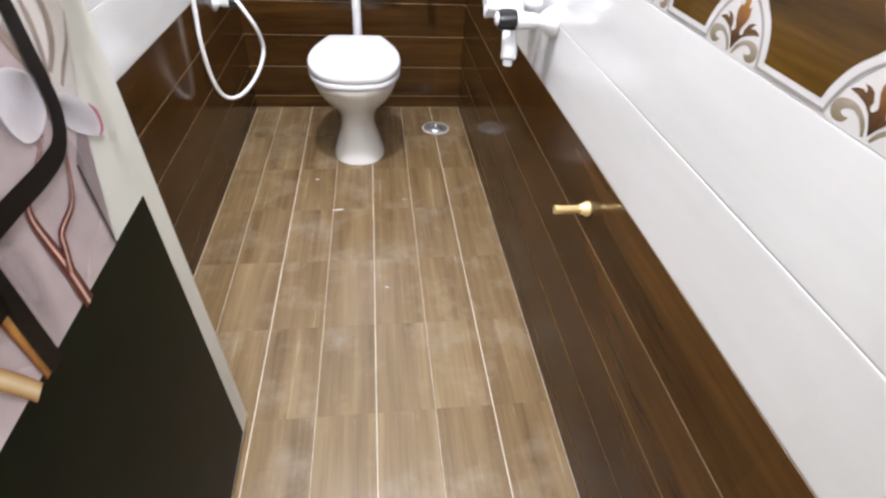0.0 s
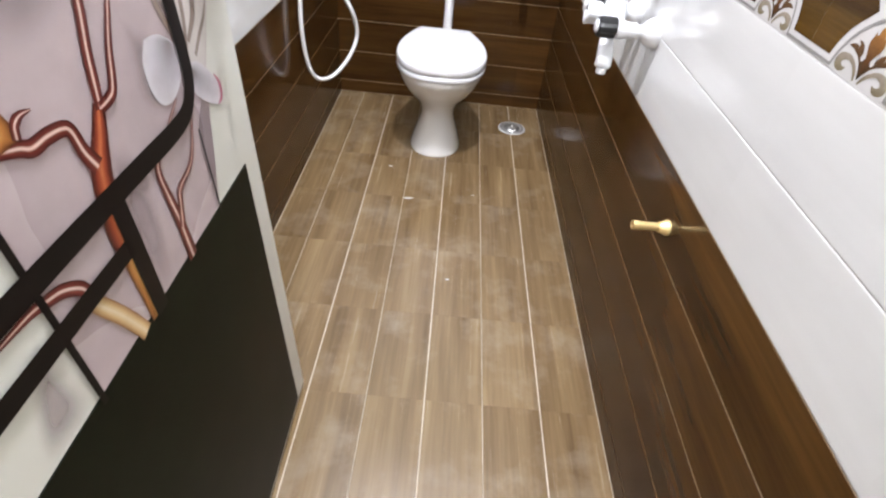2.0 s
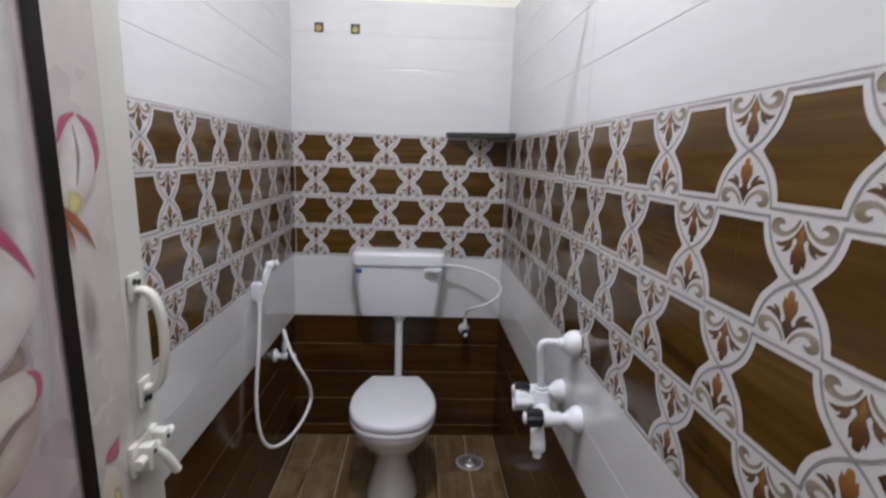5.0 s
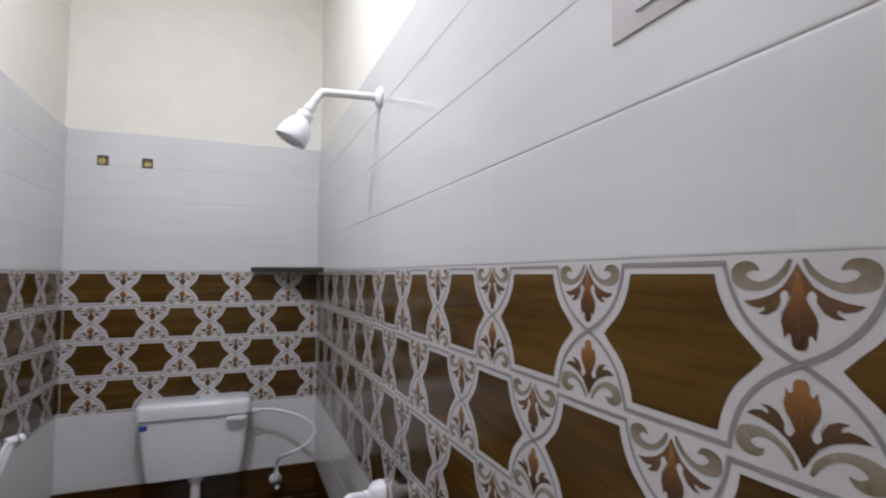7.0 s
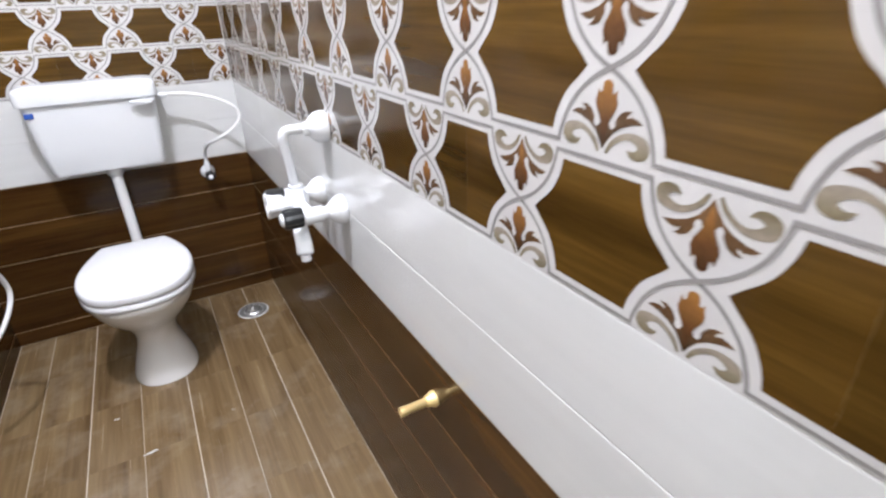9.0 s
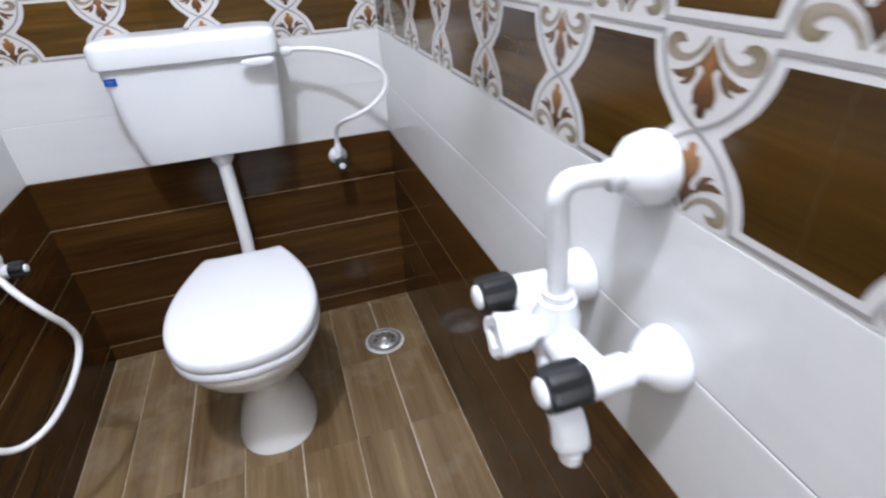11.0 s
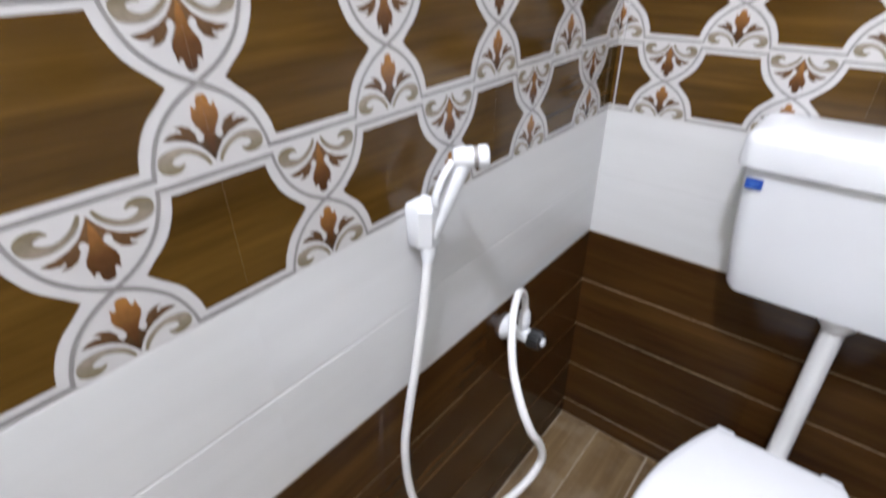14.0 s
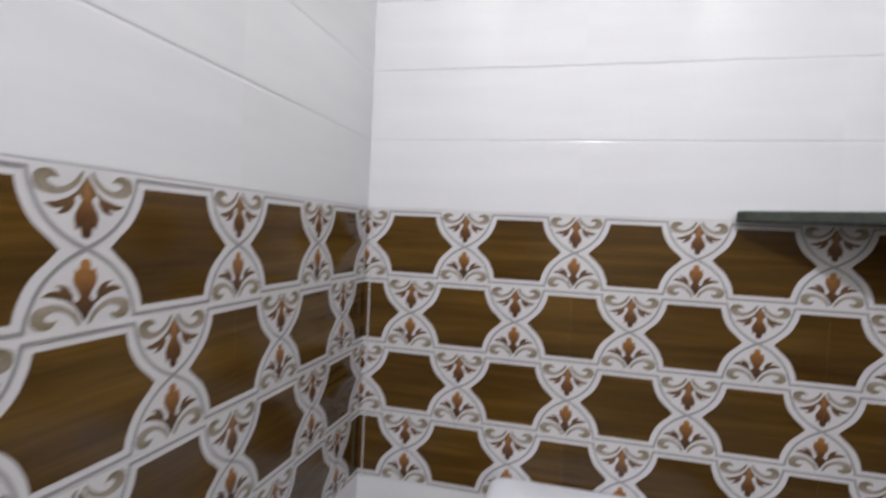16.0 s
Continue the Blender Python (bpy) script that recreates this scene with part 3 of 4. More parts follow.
for i, cx in enumerate((0.131, 0.297)):
    c = thing("capped_pipe", "brass pipe plug in a square cut-out of a white tile", "pipe", "two capped pipes", at=(cx, 0, 2.04))
    # no hole is cut: a dark plate on the tile gives its shade
    part("cutout", boxes((cx - 0.021, cx + 0.021, -0.0015, -0.0005, 2.018, 2.060)), M_STONE, c, "flat dark plate standing in for the shaded hole")
    part("plug", lathe(bmesh.new(), [(0.0145, 0.0), (0.0145, 0.008), (0.0115, 0.010), (0.0105, 0.004)], axis((cx - 0.002 + 0.003 * i, -0.001, 2.034), (0, -1, 0)), 20), M_OLDBRASS, c, smooth=35)

bm = loft(bmesh.new(), [[(x, y, z) for x, y in ((W - 0.001, -0.001), (0.738 + k, -0.001), (0.732 + k, -0.02), (0.742 + k, -0.034 + k), (0.80, -0.062 + k), (0.87, -0.098 + k), (0.94, -0.138 + k), (1.00, -0.175 + k), (W - 0.001, -0.195 + k))] for z, k in ((1.568, 0.002), (1.570, 0.0), (1.585, 0.0), (1.588, 0.003))])
shelf = tagged(part("corner_shelf", bm, M_STONE), "dark green polished stone corner shelf between tile bands", "shelf")

switch = thing("switch_plate", "white switch plate in a pale grey frame on tiles", "switch", at=(W, -2.207, 1.85))
part("frame", boxes((W - 0.0022, W + 0.001, -2.285, -2.129, 1.790, 1.912, 0.0008, 2)), M_FRAME, switch, "pale grey frame", smooth=40)
part("plate", boxes((W - 0.0045, W - 0.001, -2.252, -2.164, 1.808, 1.892, 0.001, 2)), M_PLASTIC, switch, smooth=40)

drain = thing("floor_drain", "round steel floor drain set in wet floor tiles", "drain", at=(0.893, -0.244, 0))
DC = (0.893, -0.244, 0)
part("cement_ring", lathe(bmesh.new(), [(0.067, 0.0), (0.066, 0.0012), (0.058, 0.0016)], axis(DC, (0, 0, 1)), 36), M_GROUT_GREY, drain, "pale cement ring", smooth=40)
part("rim", lathe(bmesh.new(), [(0.060, 0.0), (0.060, 0.0025), (0.056, 0.004), (0.047, 0.004), (0.043, 0.0015)], axis(DC, (0, 0, 1)), 36), M_STEEL, drain, smooth=40)
bm = lathe(bmesh.new(), [(0.042, 0.001), (0.040, 0.004), (0.030, 0.009), (0.014, 0.0125), (0.004, 0.013)], axis(DC, (0, 0, 1)), 32)
part("dome", bm, M_STEEL, drain, smooth=60)
part("knob", lathe(bmesh.new(), [(0.008, 0.012), (0.009, 0.016), (0.006, 0.019)], axis(DC, (0, 0, 1)), 16), M_STEEL, drain, smooth=40)
# black bars on the closed dome stand in for the dark of open slots
for i in range(8):
    a = 2 * math.pi * i / 8
    bm = box(bmesh.new(), 0.022, 0.036, -0.0025, 0.0025, 0.0088, 0.0098)
    bm.transform(Matrix.Translation(DC) @ Matrix.Rotation(a, 4, "Z"))
    part("slot", bm, M_BLACK, drain)

# ---- ceiling lamps ----
# the second fitting is an unseen addition that goes with the hall light
for lx, ly, lab in ((0.515, -1.55, "round white ceiling lamp in the bathroom"), (0.6, -3.6, "round white lamp added out of view to light the hall")):
    cl = thing("ceiling_light", lab, "lamp", at=(lx, ly, CEIL))
    part("frame", lathe(bmesh.new(), [(0.12, 0.0005), (0.12, 0.03), (0.11, 0.035), (0.10, 0.035)], axis((lx, ly, CEIL), (0, 0, -1)), 32), M_PLASTIC, cl, smooth=40)
    part("diffuser", lathe(bmesh.new(), [(0.10, 0.03), (0.099, 0.042), (0.08, 0.052), (0.04, 0.055)], axis((lx, ly, CEIL), (0, 0, -1)), 32), M_GLOW, cl, smooth=60)

# ---- the open door ----
DOOR = Matrix.Translation((0.230, -1.820, 1.2)) @ Matrix.Rotation(radians(1.0), 4, "Z") @ Matrix.Rotation(radians(-1.5), 4, "Y") @ Matrix.Translation((0, 0, -1.2))  # it sags a little on its hinges
# local: x out of the printed face, -y towards the hinge, z up
door = thing("door_1", "open cream plastic door printed with orchids and black bars", "door")
door.matrix_world = DOOR
door["kind"] = "structure"
DW, DT, DZ0, DZ1 = 0.645, 0.028, 0.012, 2.03


def door_part(name, bm, material, label="", smooth=None, parent=None):
    ob = part(name, bm, material, None, label, smooth)
    ob["local"] = 1
    ob.parent = parent or door
    return ob


door_part("leaf", boxes((-DT, 0, -DW, 0.014, DZ0, DZ1, 0.002, 1)), M_DOOR)
door_part("lower_panel", boxes((0.0, 0.0016, -DW + 0.004, -0.043, DZ0 + 0.014, 0.705)), M_DBLACK, "black lower door panel")


def flat(bm, pts, lift):
    """A printed patch on the door face: (distance from the free edge, height)."""
    top = [bm.verts.new((lift, -s, z)) for s, z in pts]
    bm.faces.new(top)


def stroke(bm, pts, widths, lift, steps=6):
    line = curve([(s, z, 0) for s, z in pts], steps)
    n = len(line)
    left, right = [], []
    for i, p in enumerate(line):
        d = (line[min(i + 1, n - 1)] - line[max(i - 1, 0)]).normalized()
        f = i / (n - 1) * (len(widths) - 1)
        k = min(int(f), len(widths) - 2) if len(widths) > 1 else 0
        w = widths[0] if len(widths) == 1 else widths[k] + (widths[k + 1] - widths[k]) * (f - k)
        off = Vector((-d.y, d.x, 0)) * w / 2
        left.append(p + off), right.append(p - off)
    lv = [bm.verts.new((lift, -p.x, p.y)) for p in left]
    rv = [bm.verts.new((lift, -p.x, p.y)) for p in right]
    for i in range(n - 1):
        bm.faces.new((lv[i], lv[i + 1], rv[i + 1], rv[i]))


def blob(bm, pts, lift, steps=5):
    ring = curve([(s, z, 0) for s, z in list(pts) + [pts[0]]], steps)[:-1]
    flat(bm, [(p.x, p.y) for p in ring], lift)


def prints(name, material, label, items, lift):
    bm = bmesh.new()
    for kind_, *a in items:
        if kind_ == "flat":
            flat(bm, a[0], lift)
        elif kind_ == "blob":
            blob(bm, a[0], lift)
        else:
            stroke(bm, a[0], a[1], lift)
    bmesh.ops.triangulate(bm, faces=[f for f in bm.faces if len(f.verts) > 4])
    return door_part(name, bm, material, label)


prints("print_ground", M_PINK, "mauve printed ground", [("flat", [(0.162, 0.695), (0.162, 0.83), (0.10, 0.88), (0.048, 0.96), (0.048, 1.95), (0.61, 1.95), (0.61, 0.95), (0.482, 0.92), (0.482, 0.695)])], 0.0009)
prints("pale_ground", M_PALE, "pale printed margin", [("flat", [(0.10, 0.885), (0.050, 0.96), (0.050, 1.95), (0.142, 1.95), (0.142, 0.90)])], 0.0012)
prints("black_bars", M_DBAR, "black printed bars", [
    ("stroke", [(0.152, 1.95), (0.153, 1.4), (0.151, 1.0), (0.150, 0.93), (0.155, 0.89), (0.178, 0.864), (0.22, 0.857), (0.30, 0.858), (0.50, 0.860), (0.612, 0.860)], [0.026]),
    ("flat", [(0.343, 0.695), (0.343, 0.85), (0.368, 0.85), (0.368, 0.695)]),
    ("flat", [(0.36, 0.788), (0.36, 0.811), (0.612, 0.811), (0.612, 0.788)])], 0.0036)
prints("thin_lines", M_DBAR, "thin dark printed lines", [
    ("flat", [(0.478, 0.695), (0.478, 0.93), (0.486, 0.93), (0.486, 0.695)]),
    ("flat", [(0.160, 0.695), (0.160, 0.83), (0.164, 0.83), (0.164, 0.695)])], 0.0031)
def across(name, stops, cover=None):
    """Printed colour that runs from a patch's rim (0) to its core (1); cover fades the rim out as an airbrush does."""
    m, nt, b = shader(name, stops[-1][1], 0.28)
    uv, sp = nt.nodes.new("ShaderNodeUVMap"), nt.nodes.new("ShaderNodeSeparateXYZ")
    nt.links.new(uv.outputs[0], sp.inputs[0])
    n = noise_node(nt, coords(nt, (1, 1, 1)), 28.0, 4)
    col = mix(nt, ramp(nt, sp.outputs[0], *stops), ramp(nt, n, (0.3, (0.86, 0.84, 0.83)), (0.7, (1.06, 1.06, 1.06))), 1.0, "MULTIPLY")
    nt.links.new(col, b.inputs["Base Color"])
    if cover:
        fade = nt.nodes.new("ShaderNodeMapRange")
        fade.interpolation_type = "SMOOTHSTEP"
        fade.inputs["From Min"].default_value, fade.inputs["From Max"].default_value = 0.0, cover[0]
        fade.inputs["To Min"].default_value, fade.inputs["To Max"].default_value = 0.0, cover[1]
        nt.links.new(sp.outputs[0], fade.inputs["Value"])
        nt.links.new(fade.outputs[0], b.inputs["Alpha"])
    return m


def brush(name, material, label, pts, lift, widths=None, focus=None, parent=None):
    """One brushed mark: a tapering stroke along pts (with widths), or a patch inside pts that shades towards focus."""
    bm = bmesh.new()
    layer, tone = bm.loops.layers.uv.new("UVMap"), {}
    if widths:
        line = curve([(s, z, 0) for s, z in pts], 6)
        n, rows = len(line), []
        for i, p in enumerate(line):
            d = (line[min(i + 1, n - 1)] - line[max(i - 1, 0)]).normalized()
            f = i / (n - 1) * (len(widths) - 1)
            k = min(int(f), len(widths) - 2)
            w = widths[k] + (widths[k + 1] - widths[k]) * (f - k)
            row = []
            for u in (-1, -0.5, 0, 0.5, 1):
                q = p + Vector((-d.y, d.x, 0)) * w / 2 * u
                v = bm.verts.new((lift, -q.x, q.y))
                tone[v] = 1 - abs(u)
                row.append(v)
            rows.append(row)
        for a, b in zip(rows, rows[1:]):
            for k in range(4):
                bm.faces.new((a[k], a[k + 1], b[k + 1], b[k]))
    else:
        ring = curve([(s, z, 0) for s, z in list(pts) + [pts[0]]], 5)[:-1]
        c = Vector((*focus, 0)) if focus else sum(ring, Vector()) / len(ring)
        rows = []
        for u in (0, 0.12, 0.25, 0.4, 0.55, 0.7, 0.85):
            row = []
            for p in ring:
                q = p.lerp(c, u)
                v = bm.verts.new((lift, -q.x, q.y))
                tone[v] = u
                row.append(v)
            rows.append(row)
        for a, b in zip(rows, rows[1:]):
            for k in range(len(ring)):
                bm.faces.new((a[k - 1], a[k], b[k], b[k - 1]))
        v = bm.verts.new((lift, -c.x, c.y))
        tone[v] = 1
        for k in range(len(ring)):
            bm.faces.new((rows[-1][k - 1], rows[-1][k], v))
    for f in bm.faces:
        for lp in f.loops:
            lp[layer].uv = (tone[lp.vert], 0.5)
    return door_part(name, bm, material, label)


M_TRUNK = across("trunk_print", [(0.0, (0.045, 0.012, 0.010)), (0.35, (0.11, 0.020, 0.013)), (0.75, (0.30, 0.062, 0.026)), (1.0, (0.46, 0.15, 0.065))])
M_TRUNKLOW = across("amber_trunk_print", [(0.0, (0.10, 0.03, 0.012)), (0.4, (0.36, 0.15, 0.04)), (1.0, (0.60, 0.36, 0.13))])
M_BRANCH = across("branch_print", [(0.0, (0.050, 0.013, 0.012)), (0.45, (0.12, 0.022, 0.016)), (0.70, (0.14, 0.032, 0.022)), (0.86, (0.50, 0.34, 0.29)), (1.0, (0.66, 0.53, 0.47))])
M_SAND = across("sand_branch_print", [(0.0, (0.244, 0.113, 0.044)), (0.5, (0.487, 0.331, 0.157)), (1.0, (0.609, 0.522, 0.365))])
M_ORCHID = across("orchid_petal_print", [(0.0, (0.452, 0.383, 0.374)), (0.15, (0.539, 0.500, 0.487)), (0.55, (0.592, 0.583, 0.570)), (1.0, (0.609, 0.609, 0.592))])
M_CREAM = across("cream_petal_print", [(0.0, (0.487, 0.426, 0.400)), (0.25, (0.557, 0.522, 0.479)), (0.7, (0.583, 0.531, 0.409)), (1.0, (0.574, 0.496, 0.296))])
M_FOLD = across("folded_petal_print", [(0.0, (0.365, 0.296, 0.270)), (0.4, (0.400, 0.331, 0.287)), (1.0, (0.505, 0.452, 0.400))])
M_LAV = across("lavender_petal_print", [(0.0, (0.539, 0.522, 0.548)), (0.25, (0.461, 0.444, 0.479)), (0.6, (0.331, 0.313, 0.339)), (1.0, (0.174, 0.157, 0.148))])
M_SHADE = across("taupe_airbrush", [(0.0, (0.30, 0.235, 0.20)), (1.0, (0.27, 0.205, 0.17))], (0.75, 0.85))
M_MIST = across("grey_mauve_airbrush", [(0.0, (0.34, 0.28, 0.29)), (1.0, (0.33, 0.27, 0.28))], (0.9, 0.6))
M_GLOWW = across("white_airbrush", [(0.0, (0.609, 0.600, 0.592)), (1.0, (0.626, 0.618, 0.609))], (0.9, 0.8))
M_ROSE = across("rose_airbrush", [(0.0, (0.50, 0.15, 0.24)), (1.0, (0.40, 0.055, 0.13))], (0.7, 0.95))
M_LEMON = across("lemon_airbrush", [(0.0, (0.66, 0.58, 0.28)), (1.0, (0.66, 0.55, 0.22))], (0.9, 0.8))
M_RUST = across("rust_airbrush", [(0.0, (0.36, 0.13, 0.04)), (1.0, (0.30, 0.09, 0.03))], (0.8, 0.9))

# soft tints of the ground
brush("ground_tint", M_GLOWW, "", [(0.30, 1.95), (0.26, 1.5), (0.22, 1.2), (0.20, 1.02), (0.17, 1.2), (0.17, 1.95)], 0.0011, focus=(0.20, 1.45))
brush("ground_tint", M_MIST, "", [(0.36, 1.10), (0.27, 1.12), (0.262, 1.06), (0.30, 1.02), (0.40, 1.0), (0.46, 1.06)], 0.0011)
brush("ground_tint", M_MIST, "", [(0.335, 0.92), (0.30, 0.88), (0.29, 0.80), (0.31, 0.70), (0.345, 0.70), (0.36, 0.84)], 0.0011)
brush("ground_tint", M_MIST, "", [(0.25, 1.00), (0.20, 0.96), (0.18, 0.90), (0.20, 0.87), (0.26, 0.90)], 0.0011)
brush("ground_tint", M_MIST, "", [(0.50, 0.83), (0.49, 0.72), (0.53, 0.70), (0.56, 0.72), (0.53, 0.80)], 0.0011)
# twigs
brush("trunk", M_TRUNKLOW, "amber foot of the printed trunk", [(0.362, 0.697), (0.364, 0.75), (0.367, 0.80), (0.369, 0.822)], 0.0018, [0.028, 0.028, 0.027])
brush("trunk", M_TRUNK, "red-brown printed trunk", [(0.367, 0.795), (0.369, 0.83), (0.359, 0.876), (0.350, 0.897), (0.338, 0.916), (0.324, 0.940)], 0.0021, [0.027, 0.030, 0.032, 0.030, 0.024, 0.017])
brush("twig", M_BRANCH, "", [(0.324, 0.935), (0.319, 0.957), (0.312, 0.985), (0.301, 1.017), (0.297, 1.042), (0.310, 1.056), (0.335, 1.062), (0.38, 1.055), (0.43, 1.04)], 0.0024, [0.013, 0.0155, 0.015, 0.015, 0.014, 0.012, 0.010, 0.007])
brush("twig", M_BRANCH, "", [(0.324, 0.936), (0.308, 0.938), (0.296, 0.945), (0.281, 0.977), (0.262, 1.008), (0.240, 1.042)], 0.0026, [0.012, 0.014, 0.014, 0.012, 0.009, 0.001])
brush("twig", M_BRANCH, "", [(0.357, 0.893), (0.366, 0.914), (0.370, 0.936), (0.378, 0.943), (0.397, 0.946), (0.416, 0.946), (0.430, 0.953), (0.470, 0.965)], 0.0024, [0.020, 0.016, 0.014, 0.015, 0.016, 0.014, 0.008])
brush("bud", M_TRUNKLOW, "amber printed bud", [(0.426, 0.957), (0.425, 0.975), (0.438, 0.992), (0.465, 0.985), (0.462, 0.958)], 0.0026)
brush("twig", M_BRANCH, "", [(0.425, 0.958), (0.421, 0.968), (0.412, 0.972), (0.400, 0.971)], 0.0028, [0.009, 0.010, 0.002])
brush("thin_twig", M_BRANCH, "", [(0.262, 0.697), (0.265, 0.759), (0.270, 0.797), (0.273, 0.832), (0.262, 0.85), (0.235, 0.862), (0.192, 0.886)], 0.0024, [0.022, 0.018, 0.014, 0.011, 0.008, 0.004])
brush("thin_twig", M_BRANCH, "", [(0.263, 0.748), (0.252, 0.775), (0.243, 0.792), (0.205, 0.803), (0.182, 0.83), (0.165, 0.868)], 0.0026, [0.015, 0.013, 0.011, 0.008, 0.004])
brush("low_branch", M_SAND, "sand-coloured printed branch", [(0.392, 0.697), (0.398, 0.713), (0.414, 0.75), (0.432, 0.784), (0.440, 0.80)], 0.0021, [0.021, 0.021, 0.020, 0.017])
brush("low_branch", M_BRANCH, "", [(0.436, 0.80), (0.440, 0.815), (0.458, 0.830), (0.479, 0.837), (0.498, 0.841), (0.55, 0.842)], 0.0024, [0.014, 0.015, 0.014, 0.011, 0.004])
# large orchid
brush("petal", M_ORCHID, "white orchid petal", [(0.189, 1.325), (0.190, 1.345), (0.207, 1.374), (0.226, 1.395), (0.26, 1.412), (0.36, 1.43), (0.46, 1.38), (0.44, 1.28), (0.34, 1.252), (0.280, 1.256), (0.250, 1.268), (0.224, 1.282), (0.199, 1.306)], 0.0018, focus=(0.29, 1.33))
brush("petal_tint", M_ROSE, "", [(0.192, 1.340), (0.212, 1.370), (0.235, 1.391), (0.275, 1.408), (0.33, 1.42)], 0.0022, [0.002, 0.014, 0.026, 0.026, 0.004])
brush("petal_tint", M_LEMON, "", [(0.275, 1.30), (0.268, 1.272), (0.29, 1.254), (0.35, 1.26), (0.36, 1.30), (0.31, 1.32)], 0.0022)
brush("petal_tint", M_SHADE, "", [(0.284, 1.246), (0.258, 1.262), (0.232, 1.274), (0.214, 1.290), (0.206, 1.262), (0.228, 1.256), (0.255, 1.250)], 0.0015)
brush("petal_fold", M_FOLD, "shaded fold of the petal", [(0.208, 1.225), (0.209, 1.205), (0.218, 1.185), (0.239, 1.164), (0.266, 1.152), (0.315, 1.142), (0.310, 1.16), (0.280, 1.19), (0.245, 1.214), (0.222, 1.224)], 0.0017)
brush("petal", M_CREAM, "cream orchid petal", [(0.285, 1.252), (0.262, 1.257), (0.234, 1.257), (0.209, 1.250), (0.203, 1.234), (0.211, 1.221), (0.246, 1.213), (0.271, 1.199), (0.289, 1.180), (0.306, 1.157), (0.34, 1.15), (0.38, 1.18), (0.37, 1.24)], 0.0020, focus=(0.31, 1.21))
brush("petal_tint", M_ROSE, "", [(0.219, 1.254), (0.207, 1.245), (0.206, 1.230), (0.216, 1.218)], 0.0023, [0.003, 0.012, 0.011, 0.002])
brush("petal_tint", M_SHADE, "", [(0.214, 1.215), (0.246, 1.208), (0.273, 1.190), (0.292, 1.170), (0.312, 1.146)], 0.0023, [0.003, 0.010, 0.012, 0.014, 0.006])
brush("petal_heart", M_RUST, "rust-coloured orchid heart", [(0.286, 1.226), (0.292, 1.243), (0.33, 1.245), (0.35, 1.22), (0.32, 1.20), (0.294, 1.206)], 0.0024)
brush("petal", M_ORCHID, "white orchid petal", [(0.268, 1.153), (0.262, 1.138), (0.263, 1.120), (0.271, 1.107), (0.296, 1.107), (0.332, 1.118), (0.39, 1.11), (0.40, 1.15), (0.322, 1.152), (0.292, 1.150)], 0.0021, focus=(0.30, 1.13))
brush("petal_tint", M_SHADE, "", [(0.262, 1.112), (0.300, 1.103), (0.333, 1.116), (0.39, 1.105)], 0.0024, [0.003, 0.008, 0.012, 0.004])
brush("petal", M_FOLD, "shaded lower petal", [(0.272, 1.106), (0.300, 1.092), (0.331, 1.078), (0.37, 1.07), (0.40, 1.10), (0.335, 1.114), (0.296, 1.106)], 0.0018)
# small orchid beside and behind the bar
brush("petal", M_LAV, "grey lavender petal", [(0.220, 0.963), (0.235, 0.943), (0.235, 0.913), (0.220, 0.890), (0.193, 0.887), (0.166, 0.903), (0.160, 0.935), (0.182, 0.955), (0.201, 0.962)], 0.0018, focus=(0.172, 0.945))
brush("petal", M_LAV, "grey lavender petal", [(0.140, 0.909), (0.114, 0.900), (0.085, 0.872), (0.070, 0.850), (0.078, 0.828), (0.110, 0.842), (0.145, 0.874)], 0.0018, focus=(0.136, 0.897))
brush("petal_tint", M_ROSE, "", [(0.082, 0.872), (0.071, 0.855), (0.073, 0.836), (0.088, 0.830)], 0.0022, [0.002, 0.010, 0.010, 0.002])
brush("petal_tint", M_SHADE, "", [(0.173, 1.079), (0.186, 1.037), (0.176, 0.985), (0.150, 0.932)], 0.0019, [0.003, 0.014, 0.016, 0.014])
brush("petal", M_ORCHID, "white orchid petal", [(0.172, 1.070), (0.178, 1.03), (0.168, 0.99), (0.152, 0.965), (0.140, 0.99), (0.143, 1.03), (0.155, 1.055)], 0.0020)
brush("petal_tint", M_SHADE, "", [(0.106, 1.035), (0.088, 0.99), (0.100, 0.955), (0.128, 0.93)], 0.0022, [0.004, 0.016, 0.016, 0.010])
brush("petal_tint", M_SHADE, "", [(0.128, 1.035), (0.122, 0.99), (0.126, 0.955), (0.138, 0.92)], 0.0022, [0.004, 0.012, 0.012, 0.008])
brush("petal_tint", M_SHADE, "", [(0.046, 0.975), (0.070, 0.945), (0.095, 0.928), (0.118, 0.910)], 0.0022, [0.001, 0.008, 0.010, 0.008])
brush("petal", M_CREAM, "cream orchid petal", [(0.120, 1.092), (0.096, 1.070), (0.094, 1.035), (0.125, 1.030), (0.134, 1.056)], 0.0020)
brush("petal_heart", M_LEMON, "", [(0.112, 1.060), (0.094, 1.048), (0.092, 1.022), (0.118, 1.020)], 0.0024)
brush("petal_tint", M_ROSE, "", [(0.083, 1.118), (0.116, 1.107), (0.124, 1.090), (0.100, 1.082), (0.086, 1.092)], 0.0026)
# top flower
brush("petal", M_ORCHID, "white orchid petal", [(0.120, 1.494), (0.100, 1.503), (0.078, 1.492), (0.066, 1.462), (0.080, 1.430), (0.104, 1.404), (0.137, 1.398), (0.139, 1.45)], 0.0020)
brush("petal_tint", M_ROSE, "", [(0.098, 1.503), (0.078, 1.488), (0.070, 1.462), (0.076, 1.440)], 0.0024, [0.004, 0.020, 0.016, 0.003])
brush("petal_tint", M_ROSE, "", [(0.136, 1.472), (0.124, 1.494), (0.104, 1.504)], 0.0024, [0.004, 0.016, 0.004])
